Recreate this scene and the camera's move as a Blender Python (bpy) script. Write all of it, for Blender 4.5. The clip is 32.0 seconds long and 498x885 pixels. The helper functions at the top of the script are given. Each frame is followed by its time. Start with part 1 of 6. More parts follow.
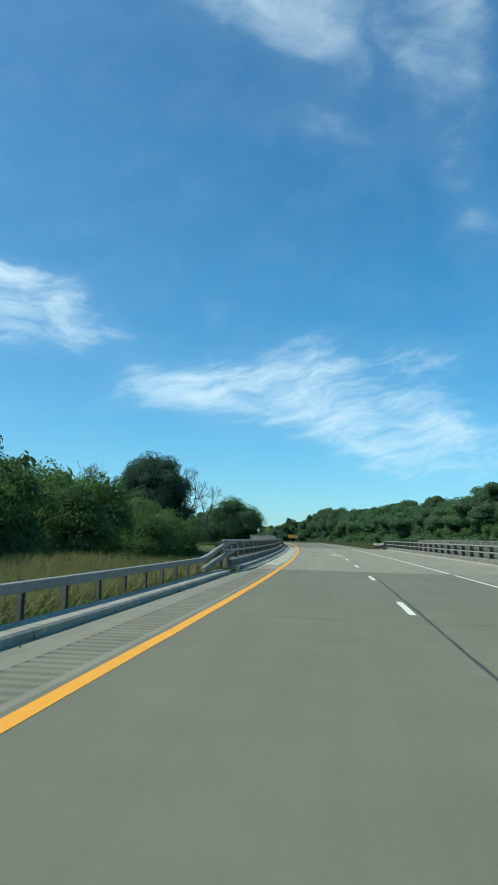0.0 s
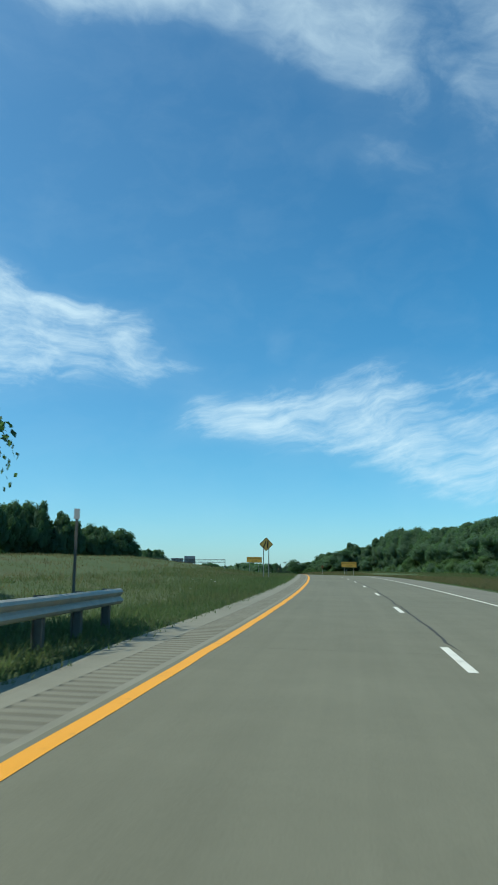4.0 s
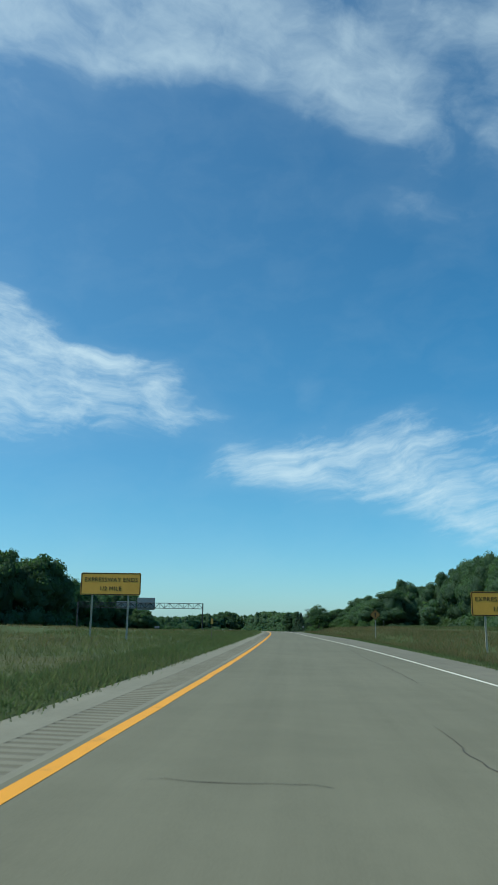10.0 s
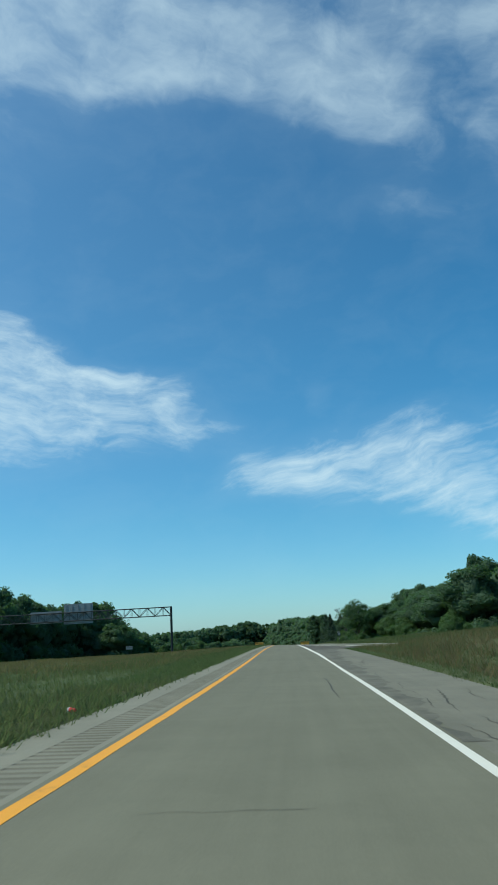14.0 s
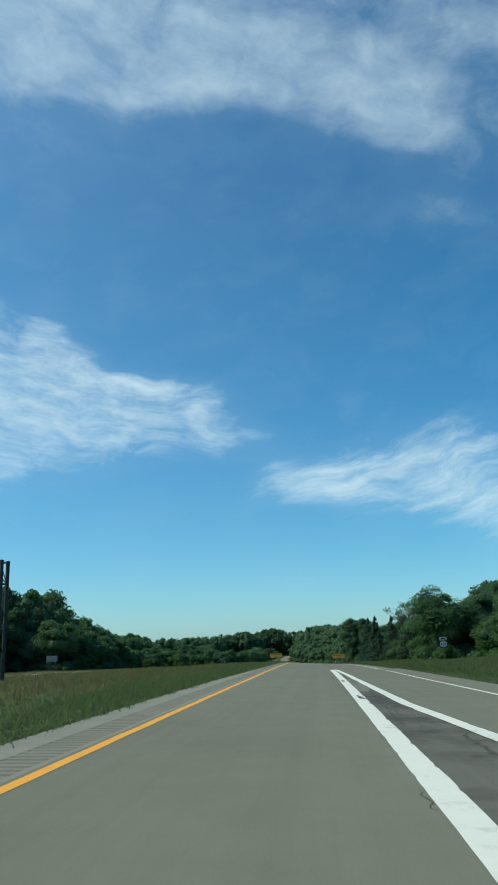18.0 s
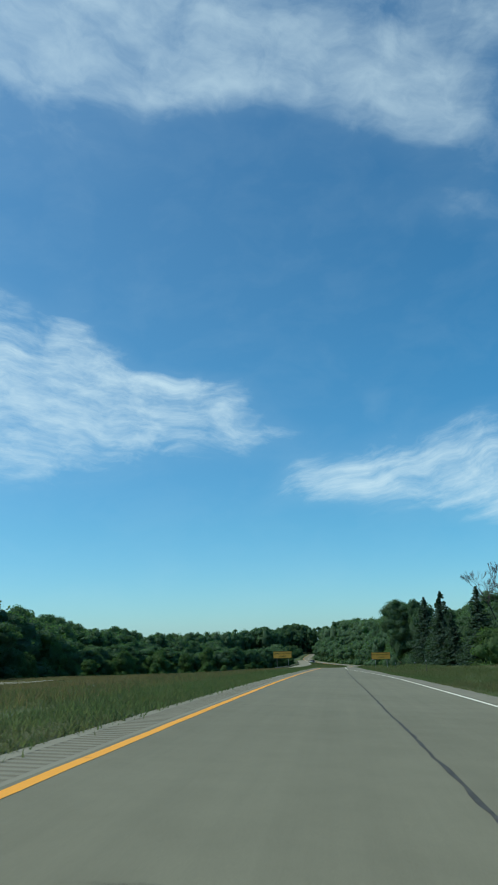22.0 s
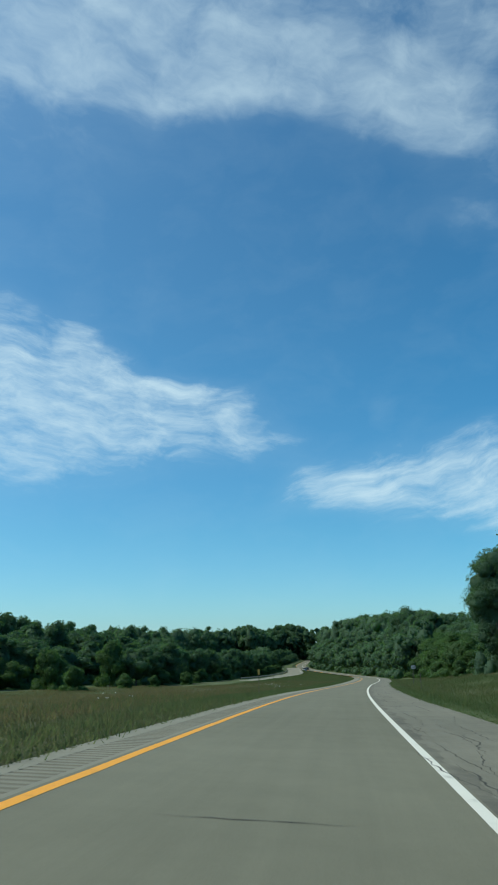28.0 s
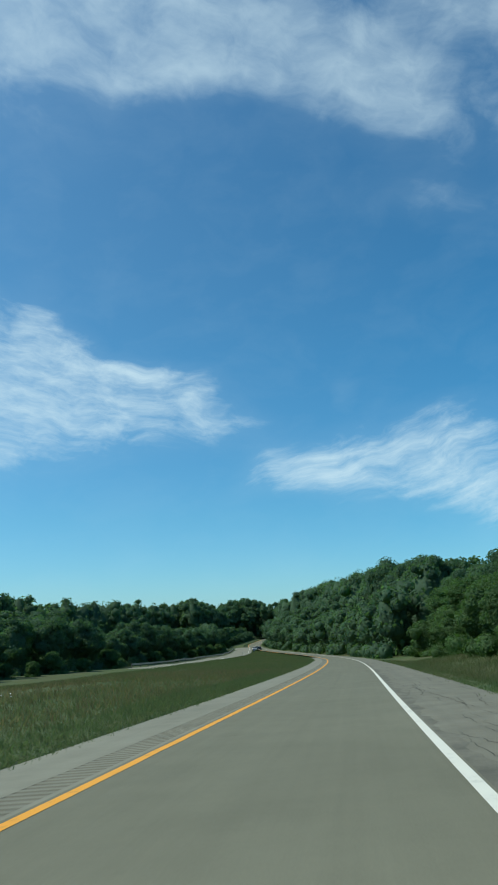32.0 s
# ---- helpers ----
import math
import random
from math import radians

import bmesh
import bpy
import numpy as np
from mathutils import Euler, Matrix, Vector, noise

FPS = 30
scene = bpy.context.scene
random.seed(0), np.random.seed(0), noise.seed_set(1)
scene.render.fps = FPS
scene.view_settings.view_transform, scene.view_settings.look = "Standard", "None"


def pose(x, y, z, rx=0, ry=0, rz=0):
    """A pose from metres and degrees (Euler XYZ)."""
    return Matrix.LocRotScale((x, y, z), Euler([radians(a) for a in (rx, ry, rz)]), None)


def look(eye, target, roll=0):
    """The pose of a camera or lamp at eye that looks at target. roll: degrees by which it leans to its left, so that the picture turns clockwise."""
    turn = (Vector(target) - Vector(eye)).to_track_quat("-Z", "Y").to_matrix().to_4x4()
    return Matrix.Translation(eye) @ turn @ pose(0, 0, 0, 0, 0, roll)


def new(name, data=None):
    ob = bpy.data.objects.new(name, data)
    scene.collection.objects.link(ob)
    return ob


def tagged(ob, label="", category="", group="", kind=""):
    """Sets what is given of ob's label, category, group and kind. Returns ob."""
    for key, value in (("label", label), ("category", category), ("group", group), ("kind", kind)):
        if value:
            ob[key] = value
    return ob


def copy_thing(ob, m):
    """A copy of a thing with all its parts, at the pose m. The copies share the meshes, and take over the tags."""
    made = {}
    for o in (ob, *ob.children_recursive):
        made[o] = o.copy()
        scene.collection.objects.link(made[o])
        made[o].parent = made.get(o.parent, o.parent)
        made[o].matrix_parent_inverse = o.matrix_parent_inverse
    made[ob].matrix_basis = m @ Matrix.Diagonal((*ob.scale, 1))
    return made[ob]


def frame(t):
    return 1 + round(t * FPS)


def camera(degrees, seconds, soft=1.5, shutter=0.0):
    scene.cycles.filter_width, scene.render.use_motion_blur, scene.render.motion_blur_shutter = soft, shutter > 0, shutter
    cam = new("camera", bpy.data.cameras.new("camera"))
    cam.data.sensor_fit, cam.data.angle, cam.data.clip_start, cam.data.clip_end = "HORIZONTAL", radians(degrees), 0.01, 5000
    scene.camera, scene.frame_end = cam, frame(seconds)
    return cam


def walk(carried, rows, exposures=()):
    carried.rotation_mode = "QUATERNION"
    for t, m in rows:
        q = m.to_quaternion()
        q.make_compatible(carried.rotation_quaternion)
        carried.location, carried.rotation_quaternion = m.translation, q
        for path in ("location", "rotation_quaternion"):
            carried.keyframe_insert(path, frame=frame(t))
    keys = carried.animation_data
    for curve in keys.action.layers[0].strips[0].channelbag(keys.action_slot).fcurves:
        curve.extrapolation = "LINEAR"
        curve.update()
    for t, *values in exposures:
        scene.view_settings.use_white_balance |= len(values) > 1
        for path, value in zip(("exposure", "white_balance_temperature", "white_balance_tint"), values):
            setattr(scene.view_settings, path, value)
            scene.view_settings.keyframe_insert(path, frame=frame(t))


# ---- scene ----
cam = camera(37.0, 32.0, soft=1.7, shutter=0.08)
CAMERA_ROWS = [
    (0, 2.239, 0.000, 1.309, 97.430, -1.032, 6.894),
    (0.5, 2.350, 13.257, 1.309, 97.081, -1.168, 7.704),
    (1, 2.349, 26.460, 1.320, 97.005, -0.941, 8.737),
    (1.5, 2.095, 39.601, 1.345, 97.094, -0.999, 9.698),
    (2, 1.726, 52.677, 1.382, 97.260, -1.308, 10.323),
    (2.5, 1.068, 65.681, 1.430, 97.445, -1.538, 10.963),
    (4.5, -2.294, 117.066, 1.690, 100.455, -0.594, 12.050),
    (5, -3.261, 129.824, 1.768, 102.662, 0.216, 12.165),
    (5.5, -4.379, 142.561, 1.851, 107.699, 4.086, 12.853),
    (6, -5.645, 155.272, 1.937, 105.676, 0.951, 9.728),
    (6.5, -7.068, 167.951, 2.015, 104.083, -0.622, 9.800),
    (7, -8.604, 180.603, 2.076, 102.509, -0.873, 10.604),
    (7.5, -10.342, 193.212, 2.110, 101.486, -0.889, 11.574),
    (8, -12.157, 205.796, 2.106, 101.723, -1.030, 12.415),
    (8.5, -14.159, 218.335, 2.066, 102.117, -1.493, 12.981),
    (9, -16.241, 230.835, 2.003, 102.505, -1.580, 13.456),
    (9.5, -18.270, 243.318, 1.927, 102.918, -1.266, 13.920),
    (10, -20.396, 255.761, 1.849, 103.247, -0.850, 14.255),
    (10.5, -22.642, 268.157, 1.778, 103.427, -0.532, 14.536),
    (11, -24.978, 280.509, 1.710, 103.577, -0.462, 14.783),
    (11.5, -27.384, 292.819, 1.641, 103.861, -0.313, 15.100),
    (12, -29.855, 305.089, 1.565, 104.064, 0.009, 15.310),
    (12.5, -32.394, 317.295, 1.477, 104.296, 0.506, 15.592),
    (13, -34.969, 329.422, 1.382, 104.297, 1.038, 15.712),
    (13.5, -37.361, 341.521, 1.268, 104.129, 1.878, 15.971),
    (14, -39.804, 353.541, 1.142, 104.002, 3.113, 16.206),
    (14.5, -42.226, 365.500, 1.007, 104.035, 4.543, 16.409),
    (16.5, -52.805, 412.439, 0.415, 104.589, 5.114, 17.247),
    (17, -55.655, 423.976, 0.256, 104.529, 3.804, 17.538),
    (17.5, -58.531, 435.458, 0.091, 104.570, 2.757, 17.996),
    (18, -61.365, 446.911, -0.102, 104.693, 1.753, 18.379),
    (18.5, -64.108, 458.349, -0.303, 105.039, 1.543, 18.936),
    (19, -66.834, 469.755, -0.514, 105.367, 1.481, 19.349),
    (19.5, -69.597, 481.116, -0.736, 105.601, 1.529, 19.696),
    (20, -72.368, 492.438, -0.970, 105.635, 1.463, 19.859),
    (20.5, -75.131, 503.775, -1.222, 105.475, 1.074, 19.942),
    (21, -77.933, 515.164, -1.494, 105.212, 0.870, 20.122),
    (21.5, -80.741, 526.612, -1.789, 104.850, 1.065, 20.223),
    (22, -83.582, 538.114, -2.109, 104.593, 1.739, 20.379),
    (22.5, -86.366, 549.692, -2.460, 104.572, 2.418, 20.446),
    (23, -89.174, 561.325, -2.830, 104.548, 2.718, 20.361),
    (23.5, -92.163, 572.971, -3.212, 104.616, 2.321, 20.236),
    (24, -95.158, 584.677, -3.614, 104.744, 1.256, 20.176),
    (24.5, -98.085, 596.465, -4.034, 104.884, 0.552, 20.404),
    (25, -100.999, 608.330, -4.463, 104.991, 0.331, 20.645),
    (25.5, -103.960, 620.260, -4.892, 105.164, 0.486, 20.798),
    (27.5, -115.838, 668.785, -6.706, 105.235, 1.212, 20.681),
    (28, -118.866, 681.095, -7.159, 105.077, 0.726, 20.517),
    (28.5, -121.857, 693.443, -7.630, 104.955, 0.567, 20.325),
    (29, -124.805, 705.792, -8.117, 104.840, 0.648, 19.953),
    (29.5, -127.677, 718.150, -8.620, 104.862, 0.906, 19.425),
    (30, -130.427, 730.528, -9.141, 104.658, 1.343, 18.833),
    (30.5, -133.068, 742.932, -9.677, 104.390, 1.674, 18.434),
    (31, -135.589, 755.367, -10.217, 103.980, 1.773, 18.142),
    (31.5, -138.083, 767.814, -10.756, 103.681, 1.941, 18.024),
    (32, -140.487, 780.286, -11.284, 103.714, 2.200, 17.997),
]
walk(cam, [(t, pose(x, y, z, rx, ry, rz)) for t, x, y, z, rx, ry, rz in CAMERA_ROWS],
     exposures=((0.0, 0.3, 6350, 3), (2.5, 0.3, 6350, 3), (5.0, 0.14, 6350, 3), (8.0, 0.06, 6350, 3), (32.0, 0.06, 6350, 3)))

# ---- sun and sky ----
SUN_AZ, SUN_EL = -112.0, 48.0            # degrees clockwise from +y, and above the horizon
sun_data = bpy.data.lights.new("sun", "SUN")
sun_data.energy, sun_data.angle, sun_data.color = 3.6, radians(0.6), (1.0, 0.95, 0.86)
sun = new("sun", sun_data)
sun_dir = Vector((math.sin(radians(SUN_AZ)) * math.cos(radians(SUN_EL)), math.cos(radians(SUN_AZ)) * math.cos(radians(SUN_EL)), math.sin(radians(SUN_EL))))
sun.matrix_world = look(sun_dir * 100, (0, 0, 0))

LOW_BANK = [
    (-13.3, 11.2, 3.2, 0.9, 0, 0.8),
    (-8.0, 12.3, 5.5, 1.1, 6, 0.9),
    (-1.9, 13.7, 6.4, 1.2, 4, 0.55),
    (-5.8, 10.1, 4.0, 1.1, -2, 1),
    (-0.8, 11.6, 6.0, 1.0, 4, 0.5),
    (1.6, 8.4, 4.7, 1.4, -14, 1),
    (5.9, 7.2, 5.1, 1.6, -5, 0.7),
    (10.4, 7.8, 4.7, 1.9, -4, 0.5),
    (7.6, 14.0, 3.4, 0.7, 6, 0.45),
    (-16.3, 9.8, 2.6, 0.4, 0, 0.3),
    (-14.9, 13.0, 1.7, 0.6, -15, 0.45),
    (-9.3, 17.2, 0.8, 0.7, 0, 0.4),
    (4.2, 10.2, 2.6, 1.3, 0, 0.4),
]
LEFT_BANK = [
    (-38.5, 20.0, 5.1, 2.1, -8, 0.9),
    (-34.4, 24.1, 1.4, 1.3, -20, 0.45),
    (-32.2, 20.9, 3.4, 1.1, -18, 0.9),
    (-35.4, 18.6, 8.1, 1.0, -3, 1),
    (-27.0, 19.3, 4.7, 0.8, -12, 0.6),
    (-23.8, 16.8, 4.9, 1.3, -12, 0.47),
    (-28.2, 14.9, 5.1, 1.1, -2, 0.48),
    (-26.9, 17.1, 5.5, 1.5, -4, 0.46),
    (-31.4, 17.3, 3.8, 1.3, -4, 0.5),
    (-37.3, 15.7, 6.0, 1.2, -3, 0.95),
    (-37.1, 12.9, 6.0, 0.9, -2, 0.55),
    (-39.8, 25.3, 2.6, 0.5, -25, 0.3),
    (-19.2, 15.5, 4.0, 0.7, -10, 0.48),
    (-15.3, 12.7, 2.8, 0.6, -10, 0.38),
    (-45.8, 17.1, 6.8, 5.1, 0, 0.8),
]
HIGH_VEIL = [
    (-29.7, 42.8, 12.8, 3.2, -4, 0.95),
    (-16.6, 41.1, 11.9, 2.1, -5, 0.75),
    (-4.4, 40.7, 7.2, 3.0, 25, 0.72),
    (6.4, 40.9, 5.5, 3.0, 0, 0.62),
    (-40.7, 39.3, 11.1, 4.7, 0, 0.6),
    (-3.8, 37.8, 6.4, 1.9, -10, 0.5),
    (-32.6, 39.8, 8.5, 1.2, -3, 0.55),
    (-1.1, 30.4, 6.4, 1.7, -12, 0.22),
    (0.5, 34.9, 5.5, 3.0, -20, 0.4),
    (2.9, 26.3, 2.6, 0.9, -20, 0.28),
    (9.0, 35.2, 3.4, 6.0, 8, 0.85),
    (10.6, 24.0, 1.8, 3.4, 25, 0.55),
    (-2.0, 36.2, 3.8, 2.6, -15, 0.5),
    (-0.2, 29.8, 7.2, 1.3, -18, 0.22),
    (-20.3, 48.5, 29.8, 7.2, 0, 0.9),
]

world = bpy.data.worlds.new("sky_world")
scene.world = world
world.use_nodes = True
wn, wl = world.node_tree.nodes, world.node_tree.links
wn.clear()


def wnode(kind, **props):
    n = wn.new(kind)
    for key, value in props.items():
        if key == "op":
            n.operation = value
    return n


def wmath(op, a, b=None, c=None, clamp=False):
    n = wn.new("ShaderNodeMath")
    n.operation, n.use_clamp = op, clamp
    for i, v in enumerate((a, b, c)):
        if v is None:
            continue
        if isinstance(v, (int, float)):
            n.inputs[i].default_value = v
        else:
            wl.new(v, n.inputs[i])
    return n.outputs[0]


CLOUD_WHITE = (6.0, 7.4, 8.2, 1)
AIR_TINT = ((0, (0.50, 0.84, 1.14)), (3, (0.48, 0.86, 1.10)), (8, (0.40, 0.88, 1.07)), (20, (0.35, 0.94, 1.14)), (60, (0.45, 0.97, 1.17)))


def build_sky():
    tc = wn.new("ShaderNodeTexCoord")
    sky = wn.new("ShaderNodeTexSky")
    sky.sky_type, sky.sun_disc = "NISHITA", False
    sky.sun_elevation, sky.sun_rotation = radians(SUN_EL), radians(SUN_AZ)
    sky.air_density, sky.dust_density, sky.ozone_density, sky.altitude = 1.0, 0.3, 2.2, 300
    sep = wn.new("ShaderNodeSeparateXYZ")
    wl.new(tc.outputs["Generated"], sep.inputs[0])
    deg = 180 / math.pi
    az = wmath("MULTIPLY", wmath("ARCTAN2", sep.outputs[0], sep.outputs[1]), deg)
    el = wmath("MULTIPLY", wmath("ARCSINE", sep.outputs[2]), deg)
    comb = wn.new("ShaderNodeCombineXYZ")
    wl.new(az, comb.inputs[0])
    wl.new(el, comb.inputs[1])
    # slow bend of the plane so that the banks get ragged outlines
    bend = wn.new("ShaderNodeTexNoise")
    bend.inputs["Scale"].default_value, bend.inputs["Detail"].default_value = 0.16, 1.5
    wl.new(comb.outputs[0], bend.inputs["Vector"])
    off = wn.new("ShaderNodeVectorMath")
    off.operation = "SUBTRACT"
    wl.new(bend.outputs["Color"], off.inputs[0])
    off.inputs[1].default_value = (0.5, 0.5, 0.5)
    sc = wn.new("ShaderNodeVectorMath")
    sc.operation = "MULTIPLY"
    wl.new(off.outputs[0], sc.inputs[0])
    sc.inputs[1].default_value = (6.0, 2.4, 0)
    bent = wn.new("ShaderNodeVectorMath")
    bent.operation = "ADD"
    wl.new(comb.outputs[0], bent.inputs[0])
    wl.new(sc.outputs[0], bent.inputs[1])
    # a finer curl for the strands
    curl = wn.new("ShaderNodeTexNoise")
    curl.inputs["Scale"].default_value, curl.inputs["Detail"].default_value = 0.42, 2.5
    wl.new(comb.outputs[0], curl.inputs["Vector"])
    curled = wn.new("ShaderNodeVectorMath")
    curled.operation = "MULTIPLY_ADD"
    wl.new(curl.outputs["Color"], curled.inputs[0])
    curled.inputs[1].default_value = (1.3, 0.75, 0)
    wl.new(bent.outputs[0], curled.inputs[2])

    def bank(rows, start=0.0, tall=2.7, wide=1.9):
        total = start
        for a, e, ra, re, turn, amount in rows:
            m = wn.new("ShaderNodeMapping")
            m.vector_type = "TEXTURE"
            m.inputs["Location"].default_value = (a, e, 0)
            m.inputs["Rotation"].default_value = (0, 0, radians(turn))
            m.inputs["Scale"].default_value = (ra * wide, re * tall, 1)
            wl.new(bent.outputs[0], m.inputs["Vector"])
            g = wn.new("ShaderNodeTexGradient")
            g.gradient_type = "SPHERICAL"
            wl.new(m.outputs[0], g.inputs[0])
            total = wmath("MULTIPLY_ADD", g.outputs["Fac"], amount, total)
        return total

    def wisps(scale, stretch, turn, detail, rough, distort=0.08):
        m = wn.new("ShaderNodeMapping")
        m.vector_type = "TEXTURE"
        m.inputs["Rotation"].default_value = (0, 0, radians(turn))
        m.inputs["Scale"].default_value = (stretch / scale, 1 / scale, 1)
        wl.new(curled.outputs[0], m.inputs["Vector"])
        n = wn.new("ShaderNodeTexNoise")
        n.inputs["Scale"].default_value, n.inputs["Detail"].default_value = 1.0, detail
        n.inputs["Roughness"].default_value = rough
        n.inputs["Distortion"].default_value = distort
        wl.new(m.outputs[0], n.inputs["Vector"])
        return n.outputs["Fac"]

    def cloud(shape, tex, gain, lo, hi, top, veil=0.2):
        """Opacity of a bank: its soft shape eaten away by streaks."""
        shape = wmath("MINIMUM", shape, 1.1)
        x = wmath("ADD", shape, wmath("MULTIPLY", wmath("SUBTRACT", tex, 0.5), gain))
        r = wn.new("ShaderNodeMapRange")
        r.interpolation_type = "SMOOTHSTEP"
        r.inputs["From Min"].default_value, r.inputs["From Max"].default_value = lo, hi
        r.inputs["To Min"].default_value, r.inputs["To Max"].default_value = 0.0, top
        wl.new(x, r.inputs["Value"])
        strands = wmath("MULTIPLY", r.outputs[0], wmath("MULTIPLY", shape, 1.7, clamp=True))
        return wmath("MAXIMUM", strands, wmath("MULTIPLY", wmath("MULTIPLY", shape, tex), veil))

    def blend(a, b, k=0.5):
        return wmath("ADD", wmath("MULTIPLY", a, k), wmath("MULTIPLY", b, 1 - k))

    broad = wisps(0.30, 1.8, 4, 6, 0.6)
    puffs = wisps(0.6, 1.9, 10, 8, 0.58)
    right_tex = blend(blend(wisps(0.9, 4.2, 16, 9, 0.62), puffs, 0.68), broad, 0.74)
    left_tex = blend(blend(wisps(0.9, 3.8, -8, 9, 0.62), puffs, 0.65), broad, 0.74)
    veil_tex = blend(blend(wisps(0.45, 2.6, -14, 9, 0.6, 0.2), puffs, 0.7), wisps(0.15, 1.5, 20, 6, 0.55, 0.1), 0.6)
    low = cloud(bank(LOW_BANK), right_tex, 4.2, 0.05, 2.3, 0.95)
    left = cloud(bank(LEFT_BANK), left_tex, 4.2, 0.05, 2.3, 0.93)
    high = cloud(bank(HIGH_VEIL, 0.0, 1.7, 1.8), veil_tex, 3.2, 0.0, 2.1, 0.66)
    # thin brightness of the air on the side of the sun
    sunward = wn.new("ShaderNodeMapRange")
    sunward.interpolation_type = "SMOOTHSTEP"
    sunward.inputs["From Min"].default_value, sunward.inputs["From Max"].default_value = 14.0, -46.0
    sunward.inputs["To Min"].default_value, sunward.inputs["To Max"].default_value = 0.0, 0.065
    wl.new(az, sunward.inputs["Value"])
    haze = wmath("ADD", wmath("MULTIPLY", wmath("SUBTRACT", broad, 0.45, clamp=True), 0.12), sunward.outputs[0])
    white = wn.new("ShaderNodeRGB")
    white.outputs[0].default_value = CLOUD_WHITE
    # the air's own colour by height over the horizon
    air = wn.new("ShaderNodeValToRGB")
    stops = AIR_TINT
    while len(air.color_ramp.elements) < len(stops):
        air.color_ramp.elements.new(0.5)
    for e, (p, c) in zip(air.color_ramp.elements, stops):
        e.position, e.color = p / 60, (*c, 1)
    wl.new(wmath("DIVIDE", el, 60.0, clamp=True), air.inputs[0])
    tint = wn.new("ShaderNodeMix")
    tint.data_type, tint.blend_type = "RGBA", "MULTIPLY"
    tint.inputs["Factor"].default_value = 1.0
    wl.new(sky.outputs[0], tint.inputs["A"])
    wl.new(air.outputs[0], tint.inputs["B"])
    under = tint.outputs["Result"]
    for amount in (haze, high, left, low):
        mix = wn.new("ShaderNodeMix")
        mix.data_type = "RGBA"
        wl.new(amount, mix.inputs["Factor"])
        wl.new(under, mix.inputs["A"])
        wl.new(white.outputs[0], mix.inputs["B"])
        under = mix.outputs["Result"]
    bg = wn.new("ShaderNodeBackground")
    bg.inputs["Strength"].default_value = 0.108
    wl.new(under, bg.inputs["Color"])
    out = wn.new("ShaderNodeOutputWorld")
    wl.new(bg.outputs[0], out.inputs["Surface"])


build_sky()


# ---- materials ----
class Mat:
    """A small node-material builder."""

    def __init__(self, name, rough=0.8, metal=0.0, spec=0.3):
        self.m = bpy.data.materials.new(name)
        self.m.use_nodes = True
        self.n, self.l = self.m.node_tree.nodes, self.m.node_tree.links
        self.b = self.n["Principled BSDF"]
        self.b.inputs["Roughness"].default_value, self.b.inputs["Metallic"].default_value = rough, metal
        self.b.inputs["Specular IOR Level"].default_value = spec
        self.tc = self.n.new("ShaderNodeTexCoord").outputs["Object"]

    def noise(self, scale, detail=4, rough=0.55, stretch=(1, 1, 1), distort=0.0):
        mp = self.n.new("ShaderNodeMapping")
        mp.inputs["Scale"].default_value = stretch
        self.l.new(self.tc, mp.inputs[0])
        t = self.n.new("ShaderNodeTexNoise")
        t.inputs["Scale"].default_value, t.inputs["Detail"].default_value, t.inputs["Roughness"].default_value = scale, detail, rough
        t.inputs["Distortion"].default_value = distort
        self.l.new(mp.outputs[0], t.inputs["Vector"])
        return t.outputs["Fac"]

    def ramp(self, fac, *stops):
        r = self.n.new("ShaderNodeValToRGB")
        while len(r.color_ramp.elements) < len(stops):
            r.color_ramp.elements.new(0.5)
        for e, (p, c) in zip(r.color_ramp.elements, stops):
            e.position, e.color = p, (*c, 1)
        self.l.new(fac, r.inputs[0])
        return r.outputs[0]

    def mix(self, fac, a, b, mode="MIX"):
        x = self.n.new("ShaderNodeMix")
        x.data_type, x.blend_type = "RGBA", mode
        for key, v in (("Factor", fac), ("A", a), ("B", b)):
            if isinstance(v, (int, float)):
                x.inputs[key].default_value = v
            elif isinstance(v, tuple):
                x.inputs[key].default_value = (*v, 1)
            else:
                self.l.new(v, x.inputs[key])
        return x.outputs["Result"]

    def rand(self):
        return self.n.new("ShaderNodeObjectInfo").outputs["Random"]

    def island(self):
        return self.n.new("ShaderNodeNewGeometry").outputs["Random Per Island"]

    def col(self, c):
        if isinstance(c, tuple):
            self.b.inputs["Base Color"].default_value = (*c, 1)
        else:
            self.l.new(c, self.b.inputs["Base Color"])
        return self

    def bump(self, h, strength=0.3, dist=0.02):
        x = self.n.new("ShaderNodeBump")
        x.inputs["Strength"].default_value, x.inputs["Distance"].default_value = strength, dist
        self.l.new(h, x.inputs["Height"])
        self.l.new(x.outputs[0], self.b.inputs["Normal"])
        return self


